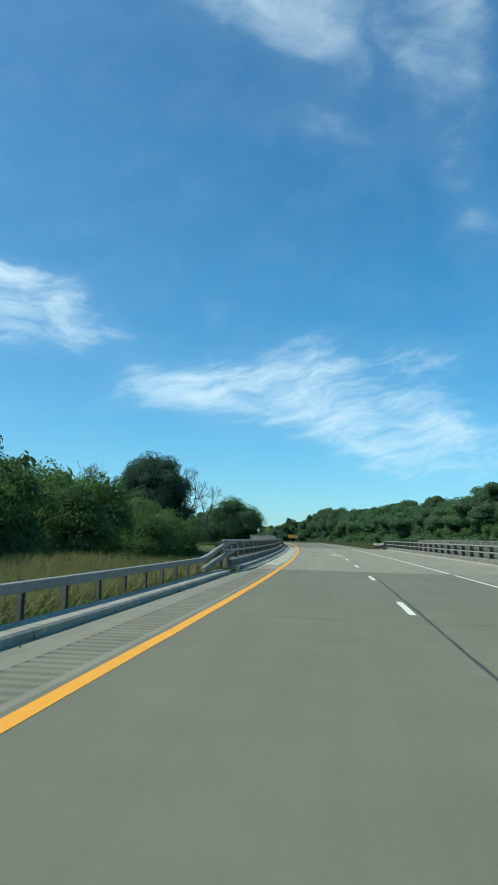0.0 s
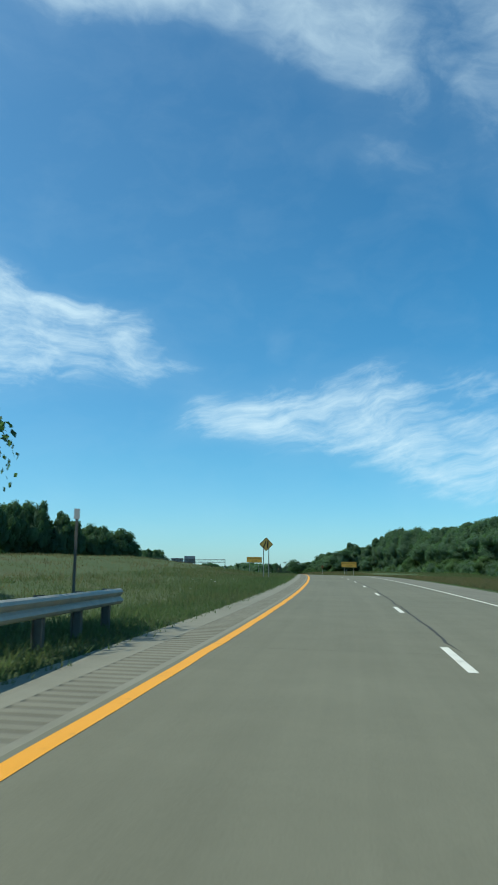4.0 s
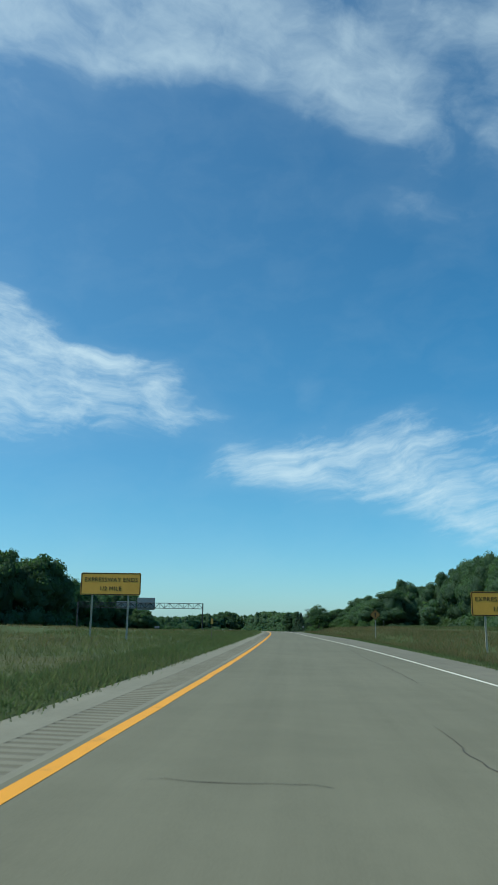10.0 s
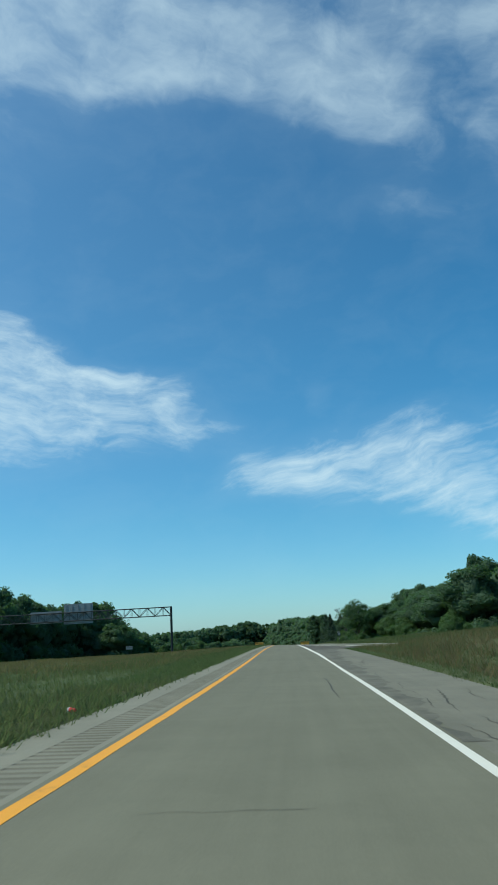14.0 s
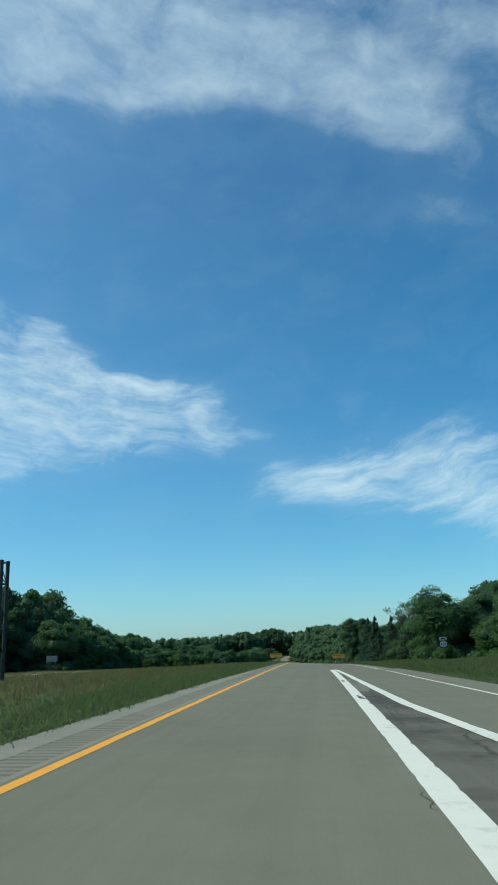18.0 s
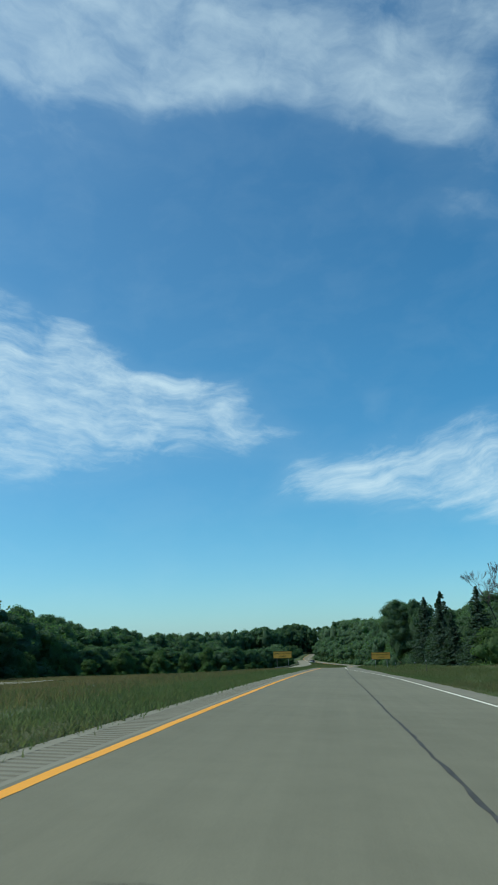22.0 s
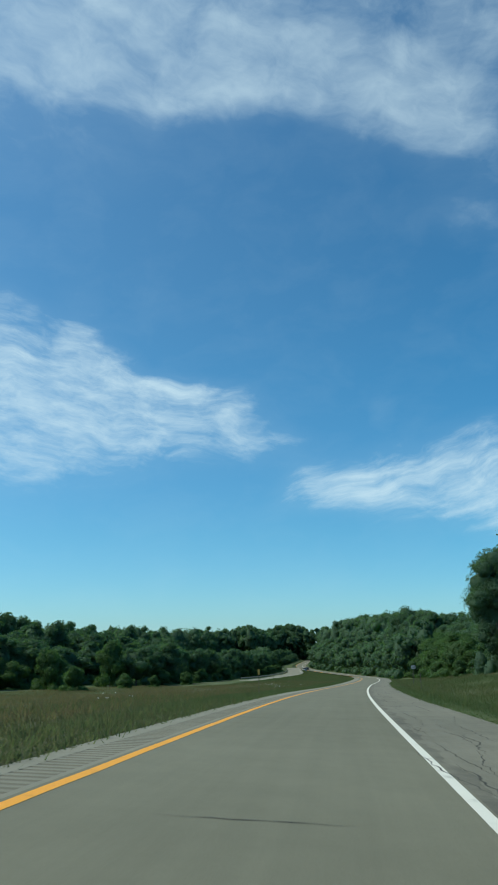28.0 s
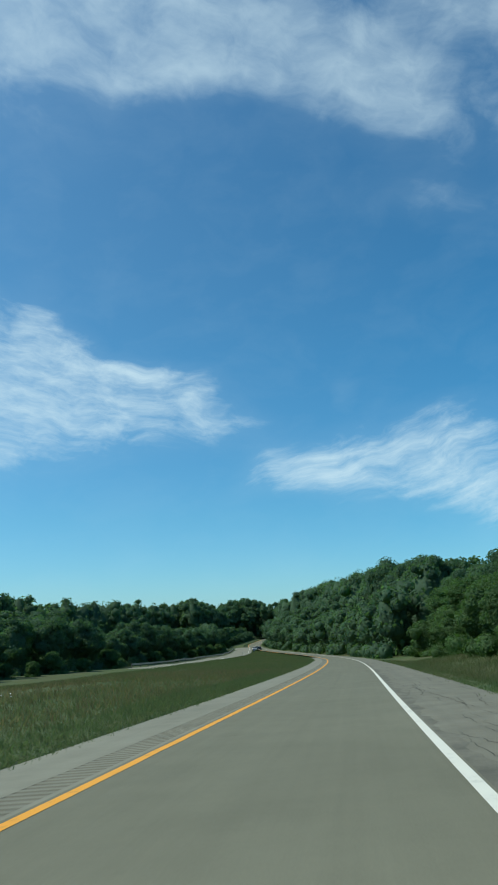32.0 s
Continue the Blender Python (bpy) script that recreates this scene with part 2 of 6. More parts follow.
def pavement_material(name, dark, light, stain=0.25, streak=0.16):
    k = Mat(name, 0.9, 0, 0.25)
    uv = k.n.new("ShaderNodeUVMap")
    uv.uv_map = "along"
    obj, k.tc = k.tc, uv.outputs[0]
    lanes = k.noise(1.0, 4, 0.6, (0.035, 1.9, 1))
    fibres = k.noise(1.0, 3, 0.6, (0.25, 9.0, 1))
    k.tc = obj
    big = k.noise(0.11, 4, 0.6)
    mid = k.noise(0.9, 5, 0.65)
    grain = k.noise(55, 3, 0.7)
    c = k.ramp(big, (0.3, dark), (0.7, light))
    c = k.mix(stain, c, k.ramp(mid, (0.35, tuple(v * 0.7 for v in dark)), (0.62, light)))
    c = k.mix(0.25, c, k.ramp(grain, (0.3, tuple(v * 0.5 for v in dark)), (0.75, tuple(min(1, v * 1.25) for v in light))))
    c = k.mix(streak, c, k.ramp(lanes, (0.32, tuple(v * 0.72 for v in dark)), (0.68, tuple(min(1, v * 1.12) for v in light))))
    c = k.mix(streak * 0.3, c, k.ramp(fibres, (0.35, tuple(v * 0.75 for v in dark)), (0.65, tuple(min(1, v * 1.1) for v in light))))
    return k.col(c).bump(grain, 0.35, 0.006).m


M_ROAD = pavement_material("worn_grey_asphalt", (0.158, 0.156, 0.103), (0.206, 0.203, 0.137))
M_DECK = pavement_material("bridge_deck_concrete", (0.225, 0.22, 0.15), (0.325, 0.314, 0.22), 0.55)
M_SHOULDER = pavement_material("shoulder_asphalt", (0.21, 0.205, 0.145), (0.285, 0.278, 0.205), 0.35)
M_OLD = pavement_material("old_cracked_asphalt", (0.165, 0.161, 0.116), (0.232, 0.224, 0.162), 0.4)
M_GORE = pavement_material("dark_patched_asphalt", (0.055, 0.052, 0.040), (0.165, 0.156, 0.116), 0.8)
M_RAVEL = pavement_material("ravelled_asphalt", (0.095, 0.093, 0.070), (0.215, 0.207, 0.150), 0.8)
M_PALE = pavement_material("pale_worn_deck_concrete", (0.35, 0.335, 0.235), (0.45, 0.43, 0.31), 0.5)
M_PATCH = pavement_material("pale_concrete_patch", (0.40, 0.385, 0.29), (0.50, 0.48, 0.37), 0.3)


def paint_material(name, c, worn):
    k = Mat(name, 0.7, 0, 0.3)
    wear = k.noise(2.2, 6, 0.7)
    return k.col(k.ramp(wear, (0.25, worn), (0.42, c), (0.8, tuple(min(1, v * 1.06) for v in c)))).bump(k.noise(60, 3), 0.2, 0.004).m


M_YELLOW = paint_material("yellow_line_paint", (0.80, 0.36, 0.035), (0.50, 0.25, 0.06))
M_WHITE = paint_material("white_line_paint", (0.72, 0.71, 0.585), (0.42, 0.415, 0.33))
M_TAR = Mat("crack_sealing_tar", 0.75, 0, 0.3)
M_TAR = M_TAR.col(M_TAR.ramp(M_TAR.noise(6), (0.3, (0.042, 0.041, 0.034)), (0.7, (0.08, 0.078, 0.064)))).m
M_CRACK = Mat("open_pavement_crack", 0.85, 0, 0.2)
M_CRACK = M_CRACK.col(M_CRACK.ramp(M_CRACK.noise(4), (0.3, (0.055, 0.053, 0.042)), (0.7, (0.11, 0.106, 0.082)))).m
M_GROOVE = pavement_material("rumble_asphalt", (0.19, 0.185, 0.13), (0.26, 0.25, 0.18), 0.4)
# groove floors and slopes coloured darker, deepening the shade in the recesses
M_GROOVE_DARK = pavement_material("shade_toned_groove", (0.145, 0.141, 0.10), (0.195, 0.189, 0.135), 0.5)


def concrete_material(name, dark, light):
    k = Mat(name, 0.9, 0, 0.2)
    c = k.ramp(k.noise(0.5, 5, 0.65), (0.3, dark), (0.7, light))
    c = k.mix(0.4, c, k.ramp(k.noise(5, 5, 0.7, (1, 1, 0.25)), (0.35, tuple(v * 0.6 for v in dark)), (0.6, light)))
    return k.col(c).bump(k.noise(40, 3), 0.3, 0.006).m


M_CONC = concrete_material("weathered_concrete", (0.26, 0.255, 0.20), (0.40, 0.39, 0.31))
# darker version of the same concrete, for parapet walls and bridge slab
M_CONC_DARK = concrete_material("dark_concrete", (0.13, 0.13, 0.105), (0.25, 0.245, 0.195))


def metal_material(name, c, rough, metal):
    k = Mat(name, rough, metal, 0.4)
    return k.col(k.ramp(k.noise(3, 5, 0.7), (0.3, tuple(v * 0.72 for v in c)), (0.7, c))).bump(k.noise(25, 3), 0.1, 0.004).m


M_GALV = metal_material("galvanised_steel", (0.50, 0.48, 0.38), 0.6, 0.2)
M_RAIL = metal_material("dull_grey_rail_steel", (0.30, 0.30, 0.25), 0.65, 0.2)
M_POST = metal_material("weathered_steel_post", (0.15, 0.147, 0.12), 0.7, 0.3)
M_DARKSTEEL = metal_material("dark_painted_steel", (0.055, 0.062, 0.06), 0.6, 0.3)
M_SIGNBACK = metal_material("bare_aluminium_panel", (0.33, 0.34, 0.34), 0.55, 0.5)
M_SIGN = Mat("yellow_sign_sheeting", 0.55, 0, 0.4)
M_SIGN = M_SIGN.col(M_SIGN.ramp(M_SIGN.noise(1.4, 4), (0.3, (0.64, 0.33, 0.045)), (0.7, (0.72, 0.39, 0.06)))).m
# yellow sheeting with the shade on a backlit face put into its colour
M_SIGN_SHADED = Mat("shaded_yellow_sheeting", 0.7, 0, 0.3).col((0.22, 0.13, 0.035)).m
# aged yellow of the lane diamond; on marker plates its dullness stands for backlight
M_SIGN_DULL = Mat("dull_yellow_sheeting", 0.6, 0, 0.3)
M_SIGN_DULL = M_SIGN_DULL.col(M_SIGN_DULL.ramp(M_SIGN_DULL.noise(2.0, 4), (0.3, (0.36, 0.25, 0.06)), (0.7, (0.43, 0.30, 0.08)))).m
M_BLACK = Mat("black_sign_legend", 0.6).col((0.012, 0.012, 0.012)).m
M_WHITESIGN = Mat("white_sign_sheeting", 0.5).col((0.40, 0.42, 0.40)).m


def leaf_material(name, dark, light, trans):
    k = Mat(name, 0.75, 0, 0.12)
    c = k.ramp(k.rand(), (0.0, dark), (1.0, light))
    c = k.mix(0.55, c, k.ramp(k.noise(0.35, 3), (0.3, tuple(v * 0.65 for v in dark)), (0.7, tuple(v * 1.15 for v in light))))
    c = k.mix(0.35, c, k.ramp(k.noise(0.055, 2), (0.35, tuple(v * 0.72 for v in dark)), (0.65, tuple(v * 1.2 for v in light))))
    c = k.mix(0.3, c, k.ramp(k.island(), (0.0, tuple(v * 0.75 for v in dark)), (1.0, tuple(v * 1.2 for v in light))))
    k.col(c)
    tr = k.n.new("ShaderNodeBsdfTranslucent")
    k.l.new(k.mix(1.0, c, (1.0, 1.25, 0.45), "MULTIPLY"), tr.inputs["Color"])
    mx = k.n.new("ShaderNodeMixShader")
    mx.inputs[0].default_value = trans
    k.l.new(k.b.outputs[0], mx.inputs[1])
    k.l.new(tr.outputs[0], mx.inputs[2])
    k.l.new(mx.outputs[0], k.n["Material Output"].inputs["Surface"])
    return k.m


M_LEAF = leaf_material("broad_leaf_foliage", (0.080, 0.140, 0.094), (0.128, 0.208, 0.118), 0.55)
M_LEAF_BRIGHT = leaf_material("sunny_shrub_foliage", (0.070, 0.130, 0.055), (0.125, 0.205, 0.082), 0.5)
M_WILLOW = leaf_material("pale_willow_foliage", (0.085, 0.140, 0.065), (0.150, 0.220, 0.100), 0.5)
M_NEEDLE = leaf_material("conifer_needles", (0.046, 0.082, 0.064), (0.074, 0.118, 0.080), 0.4)
M_BARK = Mat("grey_brown_bark", 0.9)
M_BARK = M_BARK.col(M_BARK.ramp(M_BARK.noise(3, 5, 0.7, (1, 1, 0.2)), (0.3, (0.06, 0.05, 0.04)), (0.7, (0.17, 0.15, 0.125)))).bump(M_BARK.noise(8, 4), 0.5, 0.03).m
M_DEAD = Mat("bare_grey_branches", 0.9)
M_DEAD = M_DEAD.col(M_DEAD.ramp(M_DEAD.noise(2), (0.3, (0.035, 0.032, 0.028)), (0.7, (0.075, 0.068, 0.06)))).m


def meadow_colour(k):
    """Green by the road, with tan and reddish drifts of seeding grass."""
    big, mid = k.noise(0.035, 5, 0.6), k.noise(0.35, 5, 0.6)
    c = k.ramp(big, (0.34, (0.080, 0.128, 0.050)), (0.52, (0.104, 0.132, 0.058)), (0.66, (0.150, 0.126, 0.074)))
    return k.mix(0.35, c, k.ramp(mid, (0.35, (0.062, 0.102, 0.040)), (0.65, (0.128, 0.142, 0.068))))


def ground_material():
    k = Mat("meadow_ground", 0.95, 0, 0.1)
    fine = k.noise(7, 5, 0.7)
    c = k.mix(0.3, meadow_colour(k), k.ramp(fine, (0.3, (0.04, 0.066, 0.02)), (0.7, (0.10, 0.125, 0.05))))
    return k.col(c).bump(fine, 0.7, 0.1).m


def grass_material(name, low, mid, tip, share=0.4):
    k = Mat(name, 0.85, 0, 0.1)
    c = k.mix(share, meadow_colour(k), k.ramp(k.island(), (0.0, low), (0.6, mid), (1.0, tip)))
    k.col(c)
    tr = k.n.new("ShaderNodeBsdfTranslucent")
    k.l.new(k.mix(1.0, c, (1.25, 1.3, 1.0), "MULTIPLY"), tr.inputs["Color"])
    mx = k.n.new("ShaderNodeMixShader")
    mx.inputs[0].default_value = 0.55
    k.l.new(k.b.outputs[0], mx.inputs[1])
    k.l.new(tr.outputs[0], mx.inputs[2])
    k.l.new(mx.outputs[0], k.n["Material Output"].inputs["Surface"])
    return k.m


M_GROUND = ground_material()
M_GRASS = grass_material("meadow_grass_blades", (0.062, 0.112, 0.040), (0.105, 0.142, 0.060), (0.165, 0.165, 0.090))
M_VERGE = grass_material("green_verge_blades", (0.060, 0.116, 0.044), (0.098, 0.152, 0.060), (0.145, 0.168, 0.085), 0.7)
M_SEED = grass_material("seeding_grass_blades", (0.10, 0.11, 0.045), (0.175, 0.135, 0.075), (0.23, 0.16, 0.10), 0.6)
M_STRAW = grass_material("dry_straw_blades", (0.120, 0.135, 0.055), (0.200, 0.190, 0.090), (0.290, 0.250, 0.130), 0.75)
M_FLOWER = Mat("white_meadow_flowers", 0.8).col((0.7, 0.7, 0.64)).m

# ---- the road's line: curvature, change of grade and cross slope along it ----
S_STEP = 60.0
CURVATURE = [-0.1759, 0.7261, 0.5798, 0.9707, 0.4499, 0.6828, 0.3108, 0.589, -0.2843, 0.2215, 0.0756, -0.2721, 0.3048, -0.9044, -0.4568, 0.4115, 0.5361, 1.15, 1.48, 1.35, -0.6, -1.8, -1.5, 0, 0, 0, 0, 0, 0, 0]
SAG = [-0.13919, 0.08264, 0.03585, 0.03506, -0.24886, 0.0565, -0.1132, -0.04441, -0.04425, -0.1178, -0.19395, -0.0054, -0.09271, -0.12354, 0.15062, 0.04525, -0.03579, 0.10, 0.18, 0.18, 0.12, 0.06, 0.02, 0, 0, 0, 0, 0, 0, 0]
CROSS = [-0.0086, -0.0133, -0.0073, -0.0274, -0.0047, -0.0528, -0.0607, 0.0555, 0.0071, -0.0087, -0.0132, -0.0145, -0.0148, -0.0148, -0.0148]
SG = np.arange(-40, 1701, 2.0)
KN = np.arange(-40, 1701, S_STEP)


def run(values, step):
    return np.cumsum(values) * step


HEAD = run(np.interp(SG, KN, CURVATURE) * 1e-3, 2.0)
HEAD -= np.interp(0, SG, HEAD)
GRADE = run(np.interp(SG, KN, SAG) * 1e-3, 2.0)
GRADE -= np.interp(0, SG, GRADE)
ROAD_Z = run(GRADE, 2.0)
ROAD_Z -= np.interp(0, SG, ROAD_Z)
ROAD_X, ROAD_Y = run(-np.sin(HEAD), 2.0), run(np.cos(HEAD), 2.0)
ROAD_X -= np.interp(0, SG, ROAD_X)
ROAD_Y -= np.interp(0, SG, ROAD_Y)
TILT = np.interp(SG, np.arange(-40, 1701, 120.0), CROSS)


def spot(s, u):
    """World x and y of the place s metres along the yellow line and u metres to its right."""
    s, u = np.broadcast_arrays(np.asarray(s, float), np.asarray(u, float))
    c = np.clip(s, SG[0], SG[-1])
    h = np.interp(c, SG, HEAD)
    over = s - c
    x = np.interp(c, SG, ROAD_X) - np.sin(h) * over + u * np.cos(h)
    y = np.interp(c, SG, ROAD_Y) + np.cos(h) * over + u * np.sin(h)
    return x, y


def road_z(s, u=0.0):
    return np.interp(s, SG, ROAD_Z) + np.interp(s, SG, TILT) * np.clip(u, -3, 8)


def heading(s):
    return float(np.interp(s, SG, HEAD))


def ease(a, b, x):
    k = np.clip((np.asarray(x, float) - a) / (b - a), 0, 1)
    return k * k * (3 - 2 * k)


# offsets from the yellow line, in metres, along the road
def edge_line(s):
    return np.interp(s, [-60, 262, 276, 298, 312, 330, 347, 365, 385, 410, 512.9, 513, 605, 617, 626, 639, 658, 677, 700, 1600],
                     [7.48, 7.45, 6.95, 6.3, 5.75, 4.95, 4.25, 4.15, 4.1, 4.25, 4.25, 8.02, 8.0, 7.8, 7.5, 6.85, 5.7, 4.65, 4.58, 4.58])


def outer_gore(s):
    return np.interp(s, [287, 343, 377, 412, 432, 445, 455, 472, 488, 500, 509], [36, 22.5, 16.5, 11.8, 8.9, 7.31, 6.3, 5.2, 4.85, 4.65, 4.45])


def ramp_edge(s):
    return np.interp(s, [287, 343, 377, 412, 436, 448, 468, 490, 513], [41, 27.5, 21, 16, 11.9, 9.6, 8.45, 8.1, 8.02])


def pave_right(s):
    """Where the paving ends and the grass begins, on the right."""
    a = np.interp(s, [-60, 33, 34, 107, 109, 230, 261, 282, 330, 374, 395, 424, 640, 668, 709, 735, 779, 830, 1600],
                  [10.4, 10.4, 12.0, 12.0, 10.4, 10.1, 9.7, 8.9, 8.3, 6.75, 7.0, 7.4, 8.75, 8.4, 7.7, 7.1, 6.95, 7.3, 7.2])
    r = ramp_edge(s) + 1.3
    return np.where((s > 424) & (s < 513), r, np.where((s >= 513) & (s < 640), np.maximum(edge_line(s) + 1.2, a), a))


BRIDGE_A, BRIDGE_B = 33.7, 107.0


def left_edge(s):
    """Where the paving ends and the grass begins, on the left."""
    return np.interp(s, [-60, 480, 515, 640, 700, 735, 770, 815, 850, 1600], [-1.65, -1.65, -1.25, -1.2, -1.3, -1.65, -2.1, -2.5, -2.7, -2.7])


def opp_mid(s):
    """Middle of the opposite carriageway, which comes in to meet this one at the end."""
    return np.interp(s, [275, 796, 880, 960, 1040, 1110, 1180, 1230], [-34.5, -37.5, -42, -35.2, -28.2, -17.2, -7.2, -3.0])


def opp_rise(s):
    return np.interp(s, [880, 960, 1040, 1110, 1180], [-1.0, -0.3, 0.3, 0.4, -0.06])


def left_rise(s):
    return np.interp(s, [-80, 20, 118, 162, 219, 275, 343, 400, 514, 685, 795, 910, 1250], [-0.7, -0.6, 0.6, 1.6, 2.4, 1.6, 0.4, -0.1, -0.7, -0.7, -0.9, -1.1, -0.4])


def right_rise(s):
    return np.interp(s, [-80, 118, 343, 457, 571, 706, 773, 863, 964, 1130, 1360], [-0.6, -0.6, 0.0, 0.9, 0.4, 0.5, 1.7, 2.2, 1.2, 1.0, 1.0])


def ground_z(s, u):
    """Height of the meadow, clear of the paving."""
    s, u = np.broadcast_arrays(np.asarray(s, float), np.asarray(u, float))
    z = road_z(s, u)
    dl, dr = left_edge(s) - u, u - pave_right(s)
    dip = 1 - ease(365, 392, s) * (1 - ease(515, 545, s))
    left = -0.16 * ease(0.3, 3, dl) + (left_rise(s) + 0.16) * ease(2.5, 27, dl) + 2.5 * ease(70, 220, dl)
    # the narrowing tongue of grass between the two carriageways
    tongue = ease(820, 900, s) * (1 - ease(1185, 1240, s))
    left = left + tongue * (-0.16 * ease(0.3, 3, dl) + (opp_rise(s) + 0.16) * ease(2.0, np.maximum(-opp_mid(s) - 8, 4), dl) + 2.5 * ease(70, 220, dl) - left)
    left = left + 0.45 * ease(800, 850, s) * (1 - ease(960, 1060, s)) * ease(4, 16, dl) * (1 - ease(20, 33, dl))
    hill = ease(930, 1300, s)
    left = left + hill * 5 * ease(35, 130, dl)
    right = -0.28 * dip * ease(0.3, 3, dr) + (right_rise(s) + 0.28 * dip) * ease(3, 22, dr) + 2.0 * ease(34, 220, dr)
    right = right + 0.85 * ease(1.0, 6, dr) * ease(290, 340, s) * (1 - ease(406, 420, s))
    z = z + np.where(dl > 0, left, 0) + np.where(dr > 0, right, 0)
    # the valley under the bridge
    z = z - 5.5 * ease(35, 46, s) * (1 - ease(95, 106, s))
    wob = 0.10 * np.sin(s * 0.21 + u * 0.13) * np.sin(s * 0.07 - u * 0.31)
    return z + wob * ease(2, 10, np.maximum(dl, dr))


# ---- mesh helpers ----
def mesh_object(name, verts, faces, material, parent=None, label="", smooth=False):
    me = bpy.data.meshes.new(name)
    me.from_pydata([tuple(map(float, v)) for v in verts] if not isinstance(verts, np.ndarray) else verts.tolist(), [], faces if not isinstance(faces, np.ndarray) else faces.tolist())
    me.materials.append(material)
    if smooth:
        me.polygons.foreach_set("use_smooth", [True] * len(me.polygons))
    ob = new(name, me)
    if parent is not None:
        ob.parent = parent
    if label:
        tagged(ob, label)
    return ob


def part(name, bm, material, parent, label=""):
    me = bpy.data.meshes.new(name)
    bm.to_mesh(me)
    bm.free()
    me.materials.append(material)
    ob = new(name, me)
    ob.parent = parent
    if label:
        tagged(ob, label)
    return ob


def thing(name, m, label, category, group=""):
    ob = new(name)
    ob.matrix_world = m
    return tagged(ob, label, category, group)


def place(s, u, z=None, turn=0.0):
    """A pose standing on the meadow at (s, u), its y along the road."""
    x, y = spot(s, u)
    if z is None:
        z = float(ground_z(s, u))
    return Matrix.Translation((float(x), float(y), float(z))) @ Matrix.Rotation(heading(s) + radians(turn), 4, "Z")


def box(bm, size, at, bevel=0.0, turn=None):
    m = Matrix.Translation(at) @ (turn if turn is not None else Matrix.Identity(4)) @ Matrix.Diagonal((*size, 1))
    r = bmesh.ops.create_cube(bm, size=1.0, matrix=m)
    if bevel:
        es = list({e for v in r["verts"] for e in v.link_edges})
        bmesh.ops.bevel(bm, geom=es, offset=bevel, segments=1, affect="EDGES")
    return bm


def rod(bm, a, b, r, sides=8, r2=None):
    a, b = Vector(a), Vector(b)
    d = b - a
    m = Matrix.Translation((a + b) / 2) @ d.to_track_quat("Z", "Y").to_matrix().to_4x4()
    bmesh.ops.create_cone(bm, cap_ends=True, segments=sides, radius1=r, radius2=r if r2 is None else r2, depth=d.length, matrix=m)
    return bm


def strip(name, s_list, left, right, material, lift=0.0, cols=1, label="", kind="structure", category="", parent=None, zfun=None):
    """A ribbon along the road between two offsets (numbers or functions of s)."""
    s = np.asarray(s_list, float)
    a = left(s) if callable(left) else np.full(len(s), float(left))
    b = right(s) if callable(right) else np.full(len(s), float(right))
    rows = []
    for k in range(cols + 1):
        u = a + (b - a) * k / cols
        x, y = spot(s, u)
        z = (zfun(s, u) if zfun else road_z(s, u)) + lift
        rows.append(np.stack([x, y, z], 1))
    v = np.concatenate(rows)
    n = len(s)
    f = [(k * n + i, (k + 1) * n + i, (k + 1) * n + i + 1, k * n + i + 1) for k in range(cols) for i in range(n - 1)]
    ob = mesh_object(name, v, f, material, parent)
    flat = np.concatenate([np.stack([s, a + (b - a) * k / cols], 1) for k in range(cols + 1)])
    layer = ob.data.uv_layers.new(name="along")
    layer.data.foreach_set("uv", flat[np.array(f).ravel()].ravel())
    if parent is None:
        tagged(ob, label, category, "", kind)
    return ob


# ---- ground: one sheet to the horizon ----
def build_ground():
    s = np.concatenate([[-3000, -1800, -900, -400, -200, -120], np.arange(-60, 1130, 4.0), np.arange(1130, 1690, 20.0), [1750, 1900, 2200, 2800, 3600]])
    offs = np.array([0.0, 0.5, 1.2, 2, 3, 4.5, 6.5, 9, 12, 16, 20, 25, 32, 40, 55, 75, 100, 140, 200, 320, 600, 1200, 2400])
    cols = [(-1, o) for o in offs[::-1]] + [(-2, 0), (2, 0)] + [(1, o) for o in offs]
    grid = []
    for side, o in cols:
        if side == -1:
            u = left_edge(s) - 0.02 - o
        elif side == 1:
            u = pave_right(s) + 0.02 + o
        else:
            u = left_edge(s) + 0.32 if side == -2 else pave_right(s) - 0.4
        z = ground_z(s, u) if abs(side) == 1 else road_z(s, u) - 0.5
        if abs(side) == 1 and o < 0.1:
            z = z - 0.02
        if abs(side) == 2:
            z = np.minimum(z, ground_z(s, u) - 0.3)
        x, y = spot(s, u)
        grid.append(np.stack([x, y, z], 1))
    v = np.concatenate(grid)
    n = len(s)
    f = [(k * n + i, (k + 1) * n + i, (k + 1) * n + i + 1, k * n + i + 1) for k in range(len(cols) - 1) for i in range(n - 1)]
    ob = mesh_object("ground", v, f, M_GROUND, smooth=True)
    return tagged(ob, "rolling roadside meadow of tall dry summer grass", "ground", "", "structure")


build_ground()

# ---- paving ----
S1 = np.arange(-60, BRIDGE_A + 0.01, 2.9)
S1 = np.append(S1[S1 < BRIDGE_A], BRIDGE_A)
SB = np.linspace(BRIDGE_A, BRIDGE_B, 26)
S2 = np.append(BRIDGE_B, np.arange(110, 1430, 3.0))


def main_right(s):
    return np.where(s < 398, np.minimum(edge_line(s) + 0.25, pave_right(s) - 0.05), np.where(s < 511, 4.45, edge_line(s) + np.interp(s, [640, 680], [0.25, 0.1])))


